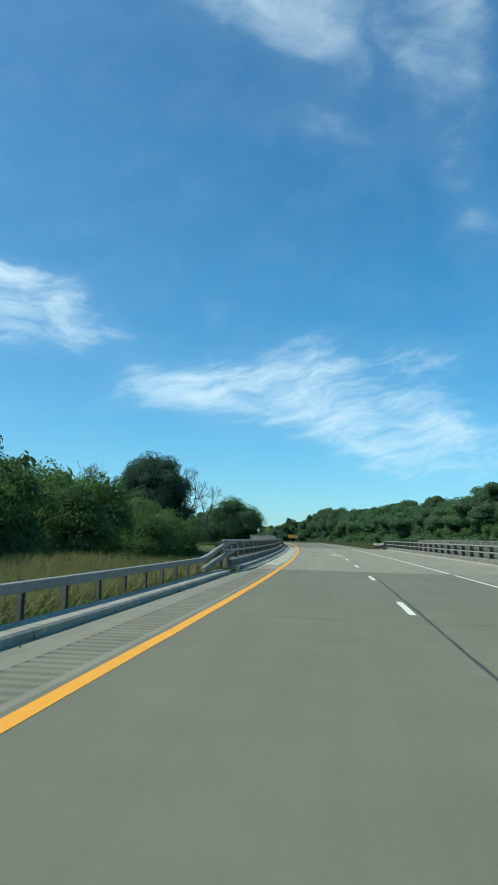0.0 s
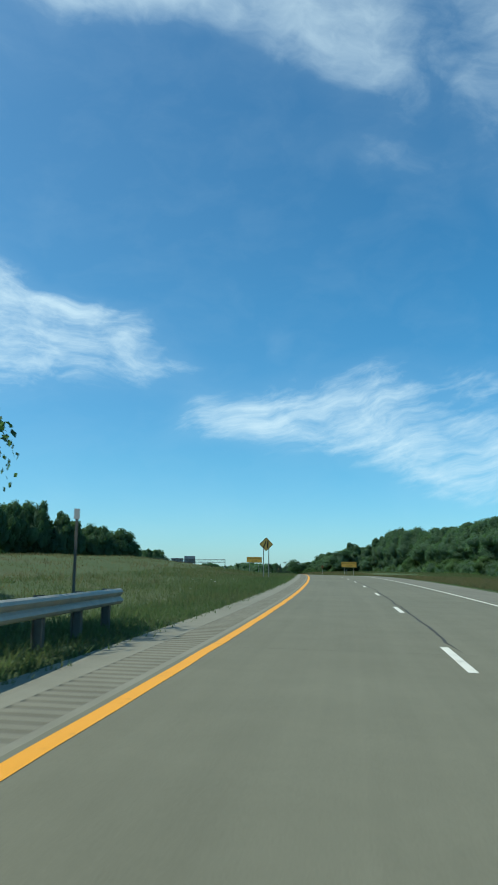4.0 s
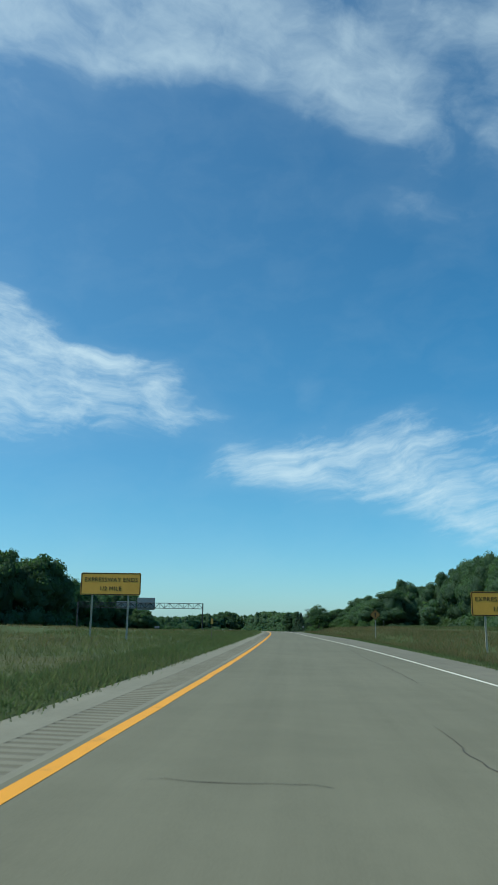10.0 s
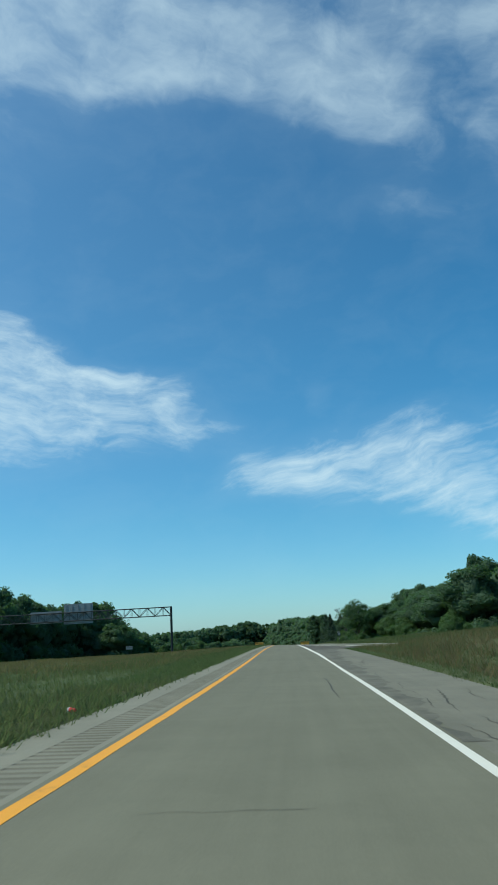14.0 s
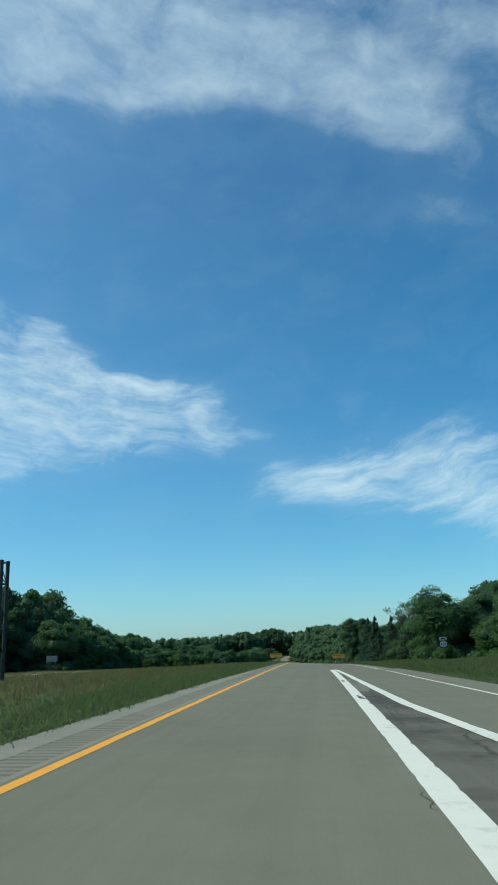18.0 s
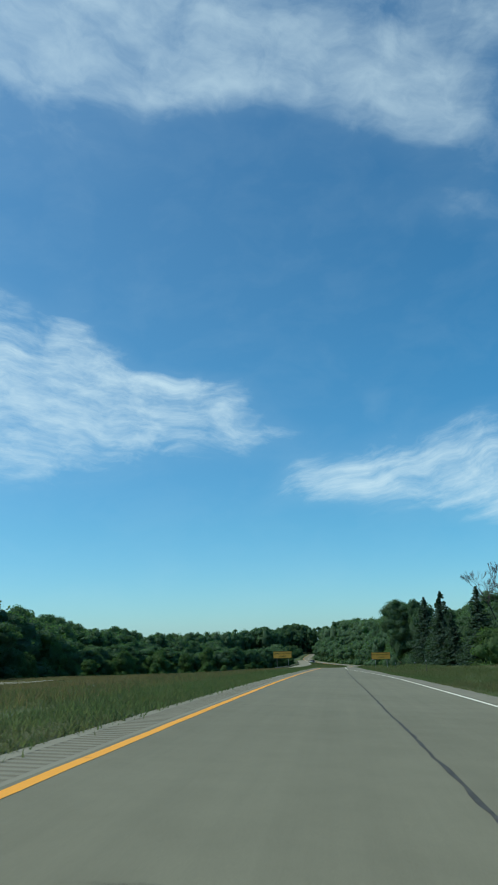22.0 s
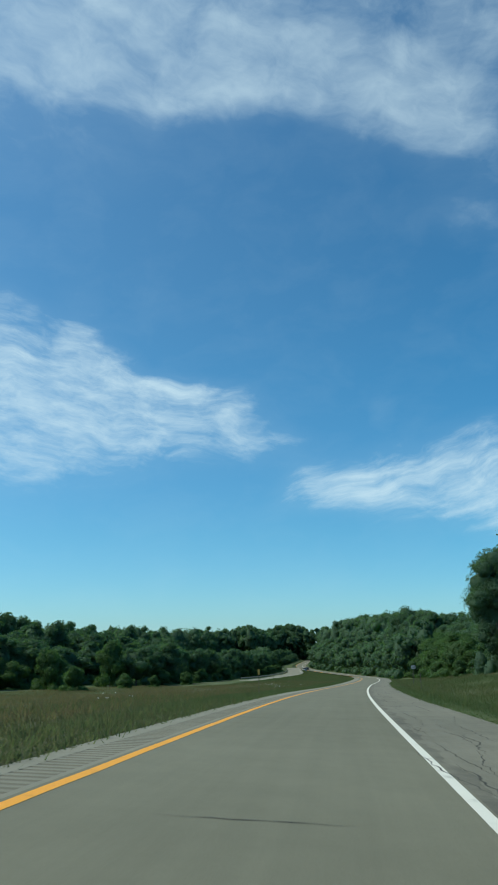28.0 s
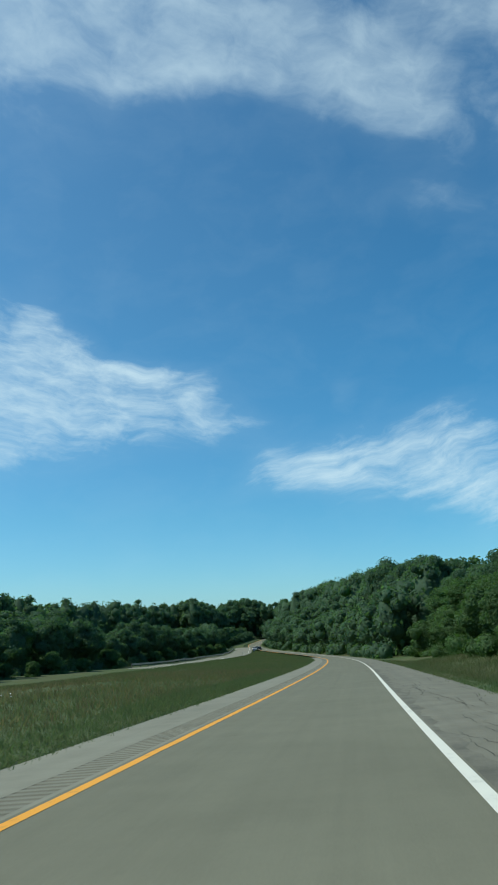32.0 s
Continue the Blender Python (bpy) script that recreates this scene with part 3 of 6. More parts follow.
strip("road", S1, -0.25, main_right, M_ROAD, cols=4, label="worn grey two-lane asphalt carriageway", category="road")
strip("bridge_deck", SB, -1.80, 12.0, M_DECK, cols=8, label="pale patched concrete bridge deck", category="bridge deck")
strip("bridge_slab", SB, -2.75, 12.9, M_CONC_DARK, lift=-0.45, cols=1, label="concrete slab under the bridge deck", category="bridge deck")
strip("road", S2, -0.25, main_right, M_ROAD, cols=4, label="worn grey asphalt carriageway narrowing to one lane", category="road")
strip("shoulder_right", S1, main_right, pave_right, M_SHOULDER, cols=2, label="broad paved shoulder of pale asphalt", category="shoulder")
SR1, SR2 = np.append(S2[S2 < 424], 424.0), S2[S2 >= 511]
strip("shoulder_right", SR1, main_right, pave_right, M_OLD, cols=2, label="old cracked asphalt shoulder beside the grass", category="shoulder")
strip("shoulder_right", SR2, main_right, pave_right, M_OLD, cols=2, label="wide old shoulder with torn dark cracks", category="shoulder")
SGO = np.arange(424, 479, 2.0)
strip("gore", np.arange(478, 512, 2.0), 4.45, lambda s: np.maximum(outer_gore(s), 4.46), M_OLD, lift=0.0, cols=2, label="grey worn tip of the asphalt wedge", category="gore")
strip("gore", SGO, 4.45, lambda s: np.maximum(outer_gore(s), 4.46), M_GORE, lift=0.0, cols=3, label="dark patched asphalt wedge between lane and ramp", category="gore")
strip("road", np.arange(504, 519, 2.0), 4.3, 9.2, M_ROAD, lift=-0.004, cols=2, label="worn grey asphalt where the ramp joins the lane", category="road")
strip("gore", np.arange(410, 425, 1.0), lambda s: np.interp(s, [410, 424], [outer_gore(410) - 0.3, 7.36]), outer_gore, M_GORE, lift=0.03, cols=2, label="rounded nose of the dark asphalt wedge", category="gore")
strip("ravelled_band", np.arange(366, 424.1, 0.4), lambda s: edge_line(s) + 0.12, lambda s: np.interp(s, [366, 380, 400, 424], [4.45, 4.75, 5.1, 6.6]) + 0.1 * np.sin(s * 0.9) + 0.08 * np.sin(s * 2.3 + 1) + 0.07 * np.sin(s * 6.1),
      M_RAVEL, 0.0035, cols=2, label="dark torn asphalt band along the white line", category="shoulder")
strip("ravelled_band", np.arange(333, 357, 0.25), lambda s: -0.62 - 0.34 * np.clip(np.minimum(s - 333, 357 - s) / 8, 0, 1) + 0.09 * np.sin(s * 1.3) + 0.06 * np.sin(s * 3.7), lambda s: -0.19 + 0.02 * np.sin(s * 2.1),
      M_RAVEL, 0.004, cols=2, label="dark crumbling asphalt beside the yellow line", category="shoulder")
SRA = np.arange(412, 514, 3.0)


def ramp_z(s, u):
    return road_z(s, u) + (ground_z(s, u) - road_z(s, u) + 0.06) * ease(8.2, 9.5, u)


strip("ramp", SRA, outer_gore, lambda s: ramp_edge(s) + 1.3, M_ROAD, lift=0.006, cols=3, label="grey asphalt entrance ramp joining the carriageway", category="ramp",
      zfun=ramp_z)


# left shoulder with milled rumble grooves
def build_left_shoulder(s0, s1, name):
    pitch = 0.305
    s = np.arange(s0, s1, 2.0)
    s = np.append(s[s < s1 - 0.2], s1)
    strip(name, s, left_edge, -0.98, M_SHOULDER, cols=1, label="narrow paved shoulder outside the rumble grooves", category="shoulder")
    g = np.arange(s0, s1 - pitch, pitch)
    prof = [(0.0, 0.0), (0.155, 0.0), (0.19, -0.011), (0.27, -0.011)]
    ss = np.concatenate([g + a for a, _ in prof])
    dz = np.concatenate([np.full(len(g), d) for _, d in prof])
    order = np.argsort(ss)
    ss, dz = np.append(ss[order], s1), np.append(dz[order], 0.0)
    rows = []
    for u, deep in ((-0.995, 0), (-0.95, 1), (-0.40, 1), (-0.355, 0)):
        x, y = spot(ss, u)
        rows.append(np.stack([x, y, road_z(ss, u) + dz * deep + 0.001 * (1 - deep)], 1))
    n = len(ss)
    f = [(k * n + i, (k + 1) * n + i, (k + 1) * n + i + 1, k * n + i + 1) for k in range(3) for i in range(n - 1)]
    ob = mesh_object("rumble_strip", np.concatenate(rows), f, M_GROOVE)
    ob.data.materials.append(M_GROOVE_DARK)
    ob.data.polygons.foreach_set("material_index", [1 if i % 4 else 0 for i in range(n - 1)] * 3)
    tagged(ob, "row of milled rumble grooves in the shoulder", "rumble strip", "", "structure")
    strip(name, s, -0.36, -0.25, M_SHOULDER, cols=1, label="asphalt strip beside the yellow edge line", category="shoulder")


build_left_shoulder(-60, BRIDGE_A, "shoulder_left")
build_left_shoulder(BRIDGE_B, 1000, "shoulder_left")

# ---- painted lines ----
SL = np.concatenate([np.arange(-60, 1400, 1.5)])
LIFT = 0.0035


def wavy(width, amount=0.012):
    return lambda s: width + amount * np.sin(s * 1.7) * np.sin(s * 0.53)


strip("edge_line_yellow", SL, wavy(-0.165), wavy(0.015), M_YELLOW, LIFT, label="solid yellow edge line, slightly worn", category="road marking")
SW = SL[SL < 402]
strip("edge_line_white", SW, lambda s: edge_line(s) - 0.07, lambda s: edge_line(s) + 0.07, M_WHITE, LIFT, label="solid white edge line", category="road marking")
SGI = np.append(np.arange(396, 508, 0.22), 509.3)


def ragged(s, seed, amount):
    """A worn, chipped edge, a few centimetres in and out."""
    rg = np.random.default_rng(seed)
    chip = np.where(rg.random(len(s)) < 0.07, -rg.uniform(0.5, 2.2, len(s)), rg.normal(0, 0.22, len(s)))
    return amount * (chip + np.sin(s * 1.3 + seed) * 0.4)


strip("gore_line", SGI, lambda s: np.interp(s, [396, 410], [4.07, 4.17]) - ragged(s, 5, 0.006), lambda s: np.interp(s, [396, 410], [4.22, 4.51]) + ragged(s, 6, 0.016), M_WHITE, LIFT, label="broad white gore line with ragged worn edges", category="road marking")
SGR = np.append(np.arange(412, 508, 0.4), 509.3)
strip("gore_line", SGR, lambda s: np.maximum(outer_gore(s), 4.44) - ragged(s, 7, 0.02), lambda s: np.maximum(outer_gore(s) + 0.3, 4.56) + ragged(s, 8, 0.012), M_WHITE, LIFT * 2, label="broad white gore line along the ramp", category="road marking",
      zfun=lambda s, u: ramp_z(s, u) + 0.004)
SRE = np.append(np.arange(412, 513, 3.0), 513)
strip("edge_line_white", SRE, lambda s: ramp_edge(s) - 0.06, lambda s: ramp_edge(s) + 0.06, M_WHITE, 0.02, label="white edge line of the ramp", category="road marking",
      zfun=lambda s, u: ramp_z(s, u) + 0.004)
SE2 = np.append(513, SL[SL > 514])
strip("edge_line_white", SE2, lambda s: edge_line(s) - 0.075, lambda s: edge_line(s) + 0.075, M_WHITE, LIFT, label="solid white edge line curving in as the lane ends", category="road marking",
      zfun=lambda s, u: road_z(s, u) + 0.014 * ease(7.0, 7.8, u))

DASH, PERIOD = 3.05, 12.19
dash_starts = [14.4 + k * PERIOD for k in range(-5, 8)] + [126.6 + k * PERIOD for k in range(-1, 6)]
for a in dash_starts:
    s = np.linspace(a, a + DASH, 5)
    strip("lane_dash", s, 3.59, 3.73, M_WHITE, LIFT, label="white lane dash on grey asphalt", category="road marking")


# ---- cracks and tar seams ----
def seam(s0, s1, u0, width, seed, wander=0.12, name="tar_seam", step=0.5, jag=0.006):
    rng = np.random.default_rng(seed)
    s = np.arange(s0, s1, step)
    n = len(s)
    w = np.cumsum(rng.normal(0, 1, n))
    w = (w - np.linspace(w[0], w[-1], n)) / (np.abs(w).max() + 1e-6) * wander + rng.normal(0, jag, n)
    base = u0(s) if callable(u0) else np.full(n, u0)
    mid = base + w
    half = width / 2 * (0.65 + 0.7 * rng.random(n)) * np.clip(np.minimum(s - s0, s1 - s) / 1.5, 0.1, 1)
    strip(name, s, lambda q: mid - half, lambda q: mid + half, M_CRACK if "crack" in name else M_TAR, 0.004, label="dark tar-sealed lengthwise crack in the pavement", category="road crack")


seam(-22.8, 28.5, 3.82, 0.05, 1, 0.06)
seam(116.7, 173.4, 3.85, 0.06, 2, 0.14)
seam(245.0, 268.0, 4.0, 0.022, 3, 0.12, "lane_crack", 0.3, 0.025)
seam(237.6, 243.2, lambda s: np.interp(s, [237.8, 238.0, 239.3, 241.2, 241.9, 242.6], [2.95, 3.04, 3.03, 2.96, 2.6, 2.68]), 0.016, 4, 0.03, "lane_crack", 0.12, 0.014)
seam(211.9, 227.6, lambda s: np.interp(s, [212.2, 213.2, 214.5, 216.0, 218.0, 221.3, 227.1], [3.38, 3.41, 3.45, 3.38, 3.33, 3.32, 3.34]), 0.022, 42, 0.06, "lane_crack", 0.2, 0.02)
seam(245.6, 247.2, lambda s: np.interp(s, [245.8, 246.1, 247.1], [2.75, 2.9, 3.28]), 0.018, 41, 0.04, "lane_crack", 0.12, 0.012)
seam(275.2, 300.1, 5.0, 0.025, 5, 0.3, "lane_crack", 0.3, 0.03)
seam(313.0, 314.8, lambda s: np.interp(s, [313.4, 314.0, 314.6], [1.3, 1.42, 1.27]), 0.018, 51, 0.03, "lane_crack", 0.12, 0.014)
seam(316.4, 323.0, lambda s: np.interp(s, [316.8, 318.3, 320.0, 322.5], [1.24, 1.19, 1.23, 1.1]), 0.02, 52, 0.05, "lane_crack", 0.14, 0.02)
seam(509.4, 672.5, lambda s: np.interp(s, [509, 590, 618, 628, 650], [4.47, 4.46, 4.4, 4.34, 4.34]), 0.062, 6, 0.05, jag=0.014)
seam(621.5, 624.6, lambda s: 4.2 - 0.04 * (s - 621.7), 0.035, 7, 0.05, jag=0.02)
seam(625.8, 629.4, 4.1, 0.04, 71, 0.03, jag=0.012)
seam(729.5, 731.2, 4.22, 0.03, 8, 0.06)
seam(372.9, 380.9, 3.2, 0.03, 53, 0.06)


def cross_crack(s0, ua, ub, width, seed, material=None):
    rng = np.random.default_rng(seed)
    u = np.arange(ua, ub, 0.18)
    n = len(u)
    w = np.cumsum(rng.normal(0, 1, n))
    w = w / (np.abs(w).max() + 1e-6) * 0.12
    half = width / 2 * (0.5 + rng.random(n)) * np.clip(np.minimum(u - ua, ub - u) / 0.4, 0.15, 1)
    v = []
    for sg in (-1, 1):
        ss = s0 + w + sg * half
        x, y = spot(ss, u)
        v.append(np.stack([x, y, road_z(ss, u) + 0.0045], 1))
    f = [(i, i + 1, n + i + 1, n + i) for i in range(n - 1)]
    ob = mesh_object("cross_crack", np.concatenate(v), f, material or M_TAR)
    tagged(ob, "thin dark transverse crack across the lane", "road crack", "transverse cracks", "structure")


rng = random.Random(5)
for i in range(60):
    s = 4 + i * 13.7 + rng.uniform(-3, 3)
    if s < BRIDGE_B:
        continue
    right = float(main_right(np.array([s]))[0]) - 0.2
    a = rng.choice([0.1, 0.1, 0.8, 1.4])
    b = min(right, rng.choice([right, right, 3.4, 2.6]))
    cross_crack(s, a, b, rng.uniform(0.008, 0.02), 100 + i, M_CRACK if i % 3 else M_TAR)
for i, s in enumerate((13.2, 137.5, 175.0, 197.0, 248.0)):
    cross_crack(s, 0.1, 7.2, 0.022, 300 + i)


gore_rng = np.random.default_rng(87)
for i in range(26):
    a = float(gore_rng.uniform(426, 490))
    k = float(gore_rng.uniform(0.08, 0.92))
    long = float(gore_rng.uniform(2.5, 8.0))
    lean = float(gore_rng.normal(0, 0.06))
    seam(a, a + long, lambda s, k=k, a=a, lean=lean: 4.6 + k * (np.maximum(outer_gore(s), 4.75) - 4.7) + lean * (s - a), float(gore_rng.uniform(0.03, 0.13)), 400 + i, 0.16, "gore_crack", 0.22, 0.04)
for i in range(10):
    a = float(gore_rng.uniform(428, 480))
    cross_crack(a, 4.6, float(max(outer_gore(a), 4.9)) - 0.05, float(gore_rng.uniform(0.04, 0.10)), 440 + i)
for i in range(14):
    a = float(gore_rng.uniform(426, 500))
    seam(a, a + float(gore_rng.uniform(0.5, 1.6)), 4.12, float(gore_rng.uniform(0.05, 0.11)), 460 + i, 0.03, "gore_crack", 0.12, 0.02)


def tar_loop(s0, u0, ls, lu, width, seed):
    """A closed wandering loop of sealing tar."""
    rg = np.random.default_rng(seed)
    a = np.linspace(0, 2 * math.pi, 25)
    r = 1 + 0.16 * np.sin(a * 3 + rg.uniform(0, 6)) + 0.1 * np.sin(a * 5 + rg.uniform(0, 6))
    v = []
    for k in (-1, 1):
        ss, uu = s0 + np.sin(a) * (ls * r + k * width * 1.5), u0 + np.cos(a) * (lu * r + k * width / 2)
        x, y = spot(ss, uu)
        v.append(np.stack([x, y, road_z(ss, uu) + 0.0048], 1))
    n = len(a)
    ob = mesh_object("tar_loop", np.concatenate(v), [(i, i + 1, n + i + 1, n + i) for i in range(n - 1)], M_TAR)
    tagged(ob, "curling loop of dark crack-sealing tar", "road crack", "tar loops", "structure")


for i, (s, u, ls, lu) in enumerate(((615.6, 4.36, 0.62, 0.2), (612.2, 4.38, 0.45, 0.16), (606.4, 4.32, 0.4, 0.18), (640.0, 4.38, 0.8, 0.14))):
    tar_loop(s, u, ls, lu, 0.03, 40 + i)


# torn patches and cracks on the old right shoulder and the gore
def shoulder_scars():
    rg = random.Random(11)
    for i in range(320):
        s = rg.uniform(300, 422) if i < 60 else (rg.uniform(425, 503) if i < 95 else rg.uniform(655, 900))
        lo = float(main_right(np.array([s]))[0]) + 0.15
        hi = (float(outer_gore(np.array([s]))[0]) if 424 < s < 503 else float(pave_right(np.array([s]))[0])) - 0.2
        if hi - lo < 0.3:
            continue
        u = rg.uniform(lo, hi) if rg.random() < 0.3 else lo + (hi - lo) * rg.betavariate(2.2, 4.0)
        if rg.random() < 0.86:
            L = rg.uniform(1.5, 6)
            seam(s, s + L, (lambda q, u=u, s=s, k=rg.uniform(-0.12, 0.12): u + k * (q - s)), rg.uniform(0.012, 0.04), 500 + i, 0.1, "shoulder_crack", 0.2, 0.022)
        else:
            cross_crack(s, u, min(hi, u + rg.uniform(0.4, 1.6)), rg.uniform(0.015, 0.035), 700 + i, M_CRACK)


shoulder_scars()
# the shoulder's inner half, ravelled into a dark rough band beside the white line
strip("ravelled_band", np.arange(668, 905, 0.4), lambda s: edge_line(s) + 0.11, lambda s: edge_line(s) + 0.34 + 0.1 * np.sin(s * 0.37) + 0.08 * np.sin(s * 1.9 + 1) + 0.05 * np.sin(s * 5.3),
      M_RAVEL, 0.0035, cols=2, label="dark ravelled asphalt band crumbling beside the white line", category="shoulder")


def patch(s0, s1, u0, u1, name="concrete_patch"):
    rg = random.Random(int(s0 * 10))
    s = np.linspace(s0, s1, 5)
    w = 0.03 if s1 - s0 > 0.9 else 0.008
    j = [rg.uniform(-w, w) for _ in range(10)]
    strip(name, s, lambda q: u0 + np.array(j[:5]), lambda q: u1 + np.array(j[5:]), M_PATCH, 0.005, label="pale concrete repair patch in the bridge deck", category="road patch")


for a, b, u0, u1 in ((61.3, 62.0, 2.7, 3.9), (64.2, 64.6, 1.9, 2.9), (64.5, 70.7, 2.95, 3.5), (68.7, 69.0, 0.8, 2.3), (65.9, 66.2, 1.0, 2.0), (71.6, 71.9, 0.5, 4.5), (67.0, 67.3, 1.3, 3.1),
                     (77.0, 78.0, 1.1, 2.97), (79.9, 80.3, 0.4, 2.96), (57.2, 57.5, 0.0, 1.35), (55.1, 55.5, 1.5, 2.8), (53.2, 53.6, 0.7, 2.5), (54.4, 55.5, 3.4, 3.9), (62.0, 62.2, 2.6, 3.7),
                     (49.1, 49.25, 2.6, 3.1), (86.2, 89.3, 2.8, 3.5), (50.2, 53.2, -1.15, -0.45), (44.0, 48.8, -1.2, -0.3), (38.0, 42.5, -1.25, -0.4), (55.0, 60.5, -1.3, -0.5), (63.0, 70.0, -1.25, -0.35), (73.0, 80.0, -1.25, -0.45)):
    patch(a, b, u0, u1)
strip("concrete_patch", np.arange(42, 105, 1.5), lambda s: -1.5 + 0.06 * np.sin(s * 0.9), lambda s: -0.22 + 0.05 * np.sin(s * 1.3), M_PALE, 0.003, cols=2, label="pale worn concrete strip along the bridge gutter", category="road patch")
strip("approach_slab", np.linspace(33.0, 34.3, 4), -1.6, 11.9, M_DECK, 0.0032, cols=8, label="pale concrete strip between two bridge joints", category="road patch")
for s in (33.0, 34.3, BRIDGE_B, 28.8):
    cross_crack(s, -1.5, 11.8, 0.05, int(s * 7))
for i, s in enumerate((40.0, 47.0, 57.0, 66.0, 76.0, 86.0, 96.0)):
    cross_crack(s, -1.5, 0.0 if i % 2 else 3.5, 0.03, 900 + i)
seam(36.8, 75, lambda s: -0.9 + 0.012 * (s - 37), 0.045, 61, 0.25, "lane_crack", 0.4, 0.03)

# opposite carriageway beyond the median
SO = np.arange(275, 1226, 6.0)


def opp_z(s):
    """Height of the opposite carriageway, which sinks behind the median's crest."""
    return ground_z(s, opp_mid(s)) + 0.05 - 0.7 * (1 - ease(500, 560, s)) - 2.2 * ease(640, 720, s) * (1 - ease(880, 955, s))


strip("opposite_road", SO, lambda s: opp_mid(s) - 3.8, lambda s: opp_mid(s) + 4.8, M_SHOULDER, lift=0.06, cols=2, label="pale opposite carriageway beyond the grassy median", category="road",
      zfun=lambda s, u: opp_z(s) - ground_z(s, opp_mid(s)) + ground_z(s, u))
strip("edge_line_white", SO, lambda s: opp_mid(s) + 3.5, lambda s: opp_mid(s) + 3.66, M_WHITE, lift=0.07, label="edge line of the opposite carriageway", category="road marking",
      zfun=lambda s, u: opp_z(s) - ground_z(s, opp_mid(s)) + ground_z(s, u))


# ---- trees ----
def leaf_quads(centres, normals, size, rng):
    """Small leaf clusters: one bent quad each, facing about along the normal."""
    n = len(centres)
    nrm = normals + rng.normal(0, 0.5, (n, 3))
    nrm /= np.linalg.norm(nrm, axis=1)[:, None] + 1e-9
    ref = rng.normal(0, 1, (n, 3))
    a = np.cross(nrm, ref)
    a /= np.linalg.norm(a, axis=1)[:, None] + 1e-9
    b = np.cross(nrm, a)
    sz = size * (0.6 + 0.8 * rng.random(n))[:, None]
    a, b = a * sz * 0.5, b * sz * 0.38
    v = np.stack([centres - a, centres - b * 0.9 + nrm * sz * 0.08, centres + a, centres + b], 1).reshape(-1, 3)
    f = np.arange(4 * n).reshape(n, 4)
    return v, f


def round_form(cuts):
    bm = bmesh.new()
    bmesh.ops.create_icosphere(bm, subdivisions=cuts, radius=1.0)
    v = np.array([p.co[:] for p in bm.verts])
    f = np.array([[p.index for p in q.verts] for q in bm.faces])
    bm.free()
    return v, f


CLUMP = {cuts: round_form(cuts) for cuts in (1, 2, 3)}


def leafy_core(rng, lobes, cuts, share=0.86):
    """The dense twiggy inside of each lobe, lumpy all over."""
    v0, f0 = CLUMP[cuts]
    V, F, n = [], [], 0
    for c, r in lobes:
        k = share * (0.66 + 0.5 * rng.random(len(v0)))
        V.append(c + v0 * k[:, None] * r)
        F.append(f0 + n)
        n += len(v0)
    return np.concatenate(V), np.concatenate(F)


def crown_points(rng, height, width, lobes, per_lobe, low=0.22, flat=1.0, skirt=0, heart=0.0):
    """Leaf places on a heap of rounded lobes round a dense middle, and the lobes and the middle themselves."""
    pts, nrm, heap = [], [], []
    centre = np.array([0, 0, height * (low + (1 - low) * 0.5)])
    rad = np.array([width / 2, width / 2, height * (1 - low) / 2])
    for i in range(lobes):
        d = rng.normal(0, 1, 3)
        d /= np.linalg.norm(d)
        d[2] = d[2] * 0.9 + 0.1
        r = rng.uniform(0.42, 0.72) if i > lobes // 6 else rng.uniform(0, 0.35)
        c = centre + d * rad * r
        taper = 1 - 0.35 * np.clip((c[2] - centre[2]) / rad[2], 0, 1)
        lr = width * rng.uniform(0.14, 0.24) * taper
        q = rng.normal(0, 1, (per_lobe, 3))
        q /= np.linalg.norm(q, axis=1)[:, None]
        q[:, 2] = np.where(q[:, 2] < -0.3, -q[:, 2] * 0.5, q[:, 2])
        shell = 0.78 + 0.28 * rng.random(per_lobe)
        heap.append((c, np.array([lr, lr, lr * 0.8 * flat])))
        pts.append(c + q * lr * shell[:, None] * np.array([1, 1, 0.8 * flat]))
        nrm.append(q)
    for i in range(skirt):
        a = 6.283 * (i + rng.random() * 0.6) / skirt
        c = np.array([math.cos(a) * width * 0.36, math.sin(a) * width * 0.36, height * rng.uniform(0.06, 0.16)])
        q = rng.normal(0, 1, (per_lobe, 3))
        q /= np.linalg.norm(q, axis=1)[:, None]
        pts.append(c + q * (0.75 + 0.3 * rng.random(per_lobe))[:, None] * np.array([width * 0.17, width * 0.17, height * 0.13]))
        heap.append((c, np.array([width * 0.17, width * 0.17, height * 0.13])))
        nrm.append(q)
    if heart:
        c, r = centre - np.array([0, 0, rad[2] * 0.06]), rad * np.array([heart, heart, heart * 1.25])
        q = rng.normal(0, 1, (per_lobe * 4, 3))
        q /= np.linalg.norm(q, axis=1)[:, None]
        pts.append(c + q * r * (0.86 + 0.16 * rng.random(per_lobe * 4))[:, None])
        nrm.append(q)
    p = np.concatenate(pts)
    k = np.array([1, 1, height / np.percentile(p[:, 2], 99.7)])
    inner = [(c * k, r * k)] if heart else []
    return p * k, np.concatenate(nrm), [(c * k, r * k) for c, r in heap], inner


def tube_tree(rng, segs):
    """Tapered tubes for trunk and limbs: segs are (a, b, ra, rb)."""
    bm = bmesh.new()
    for a, b, ra, rb in segs:
        rod(bm, a, b, ra, 6, rb)
    return bm


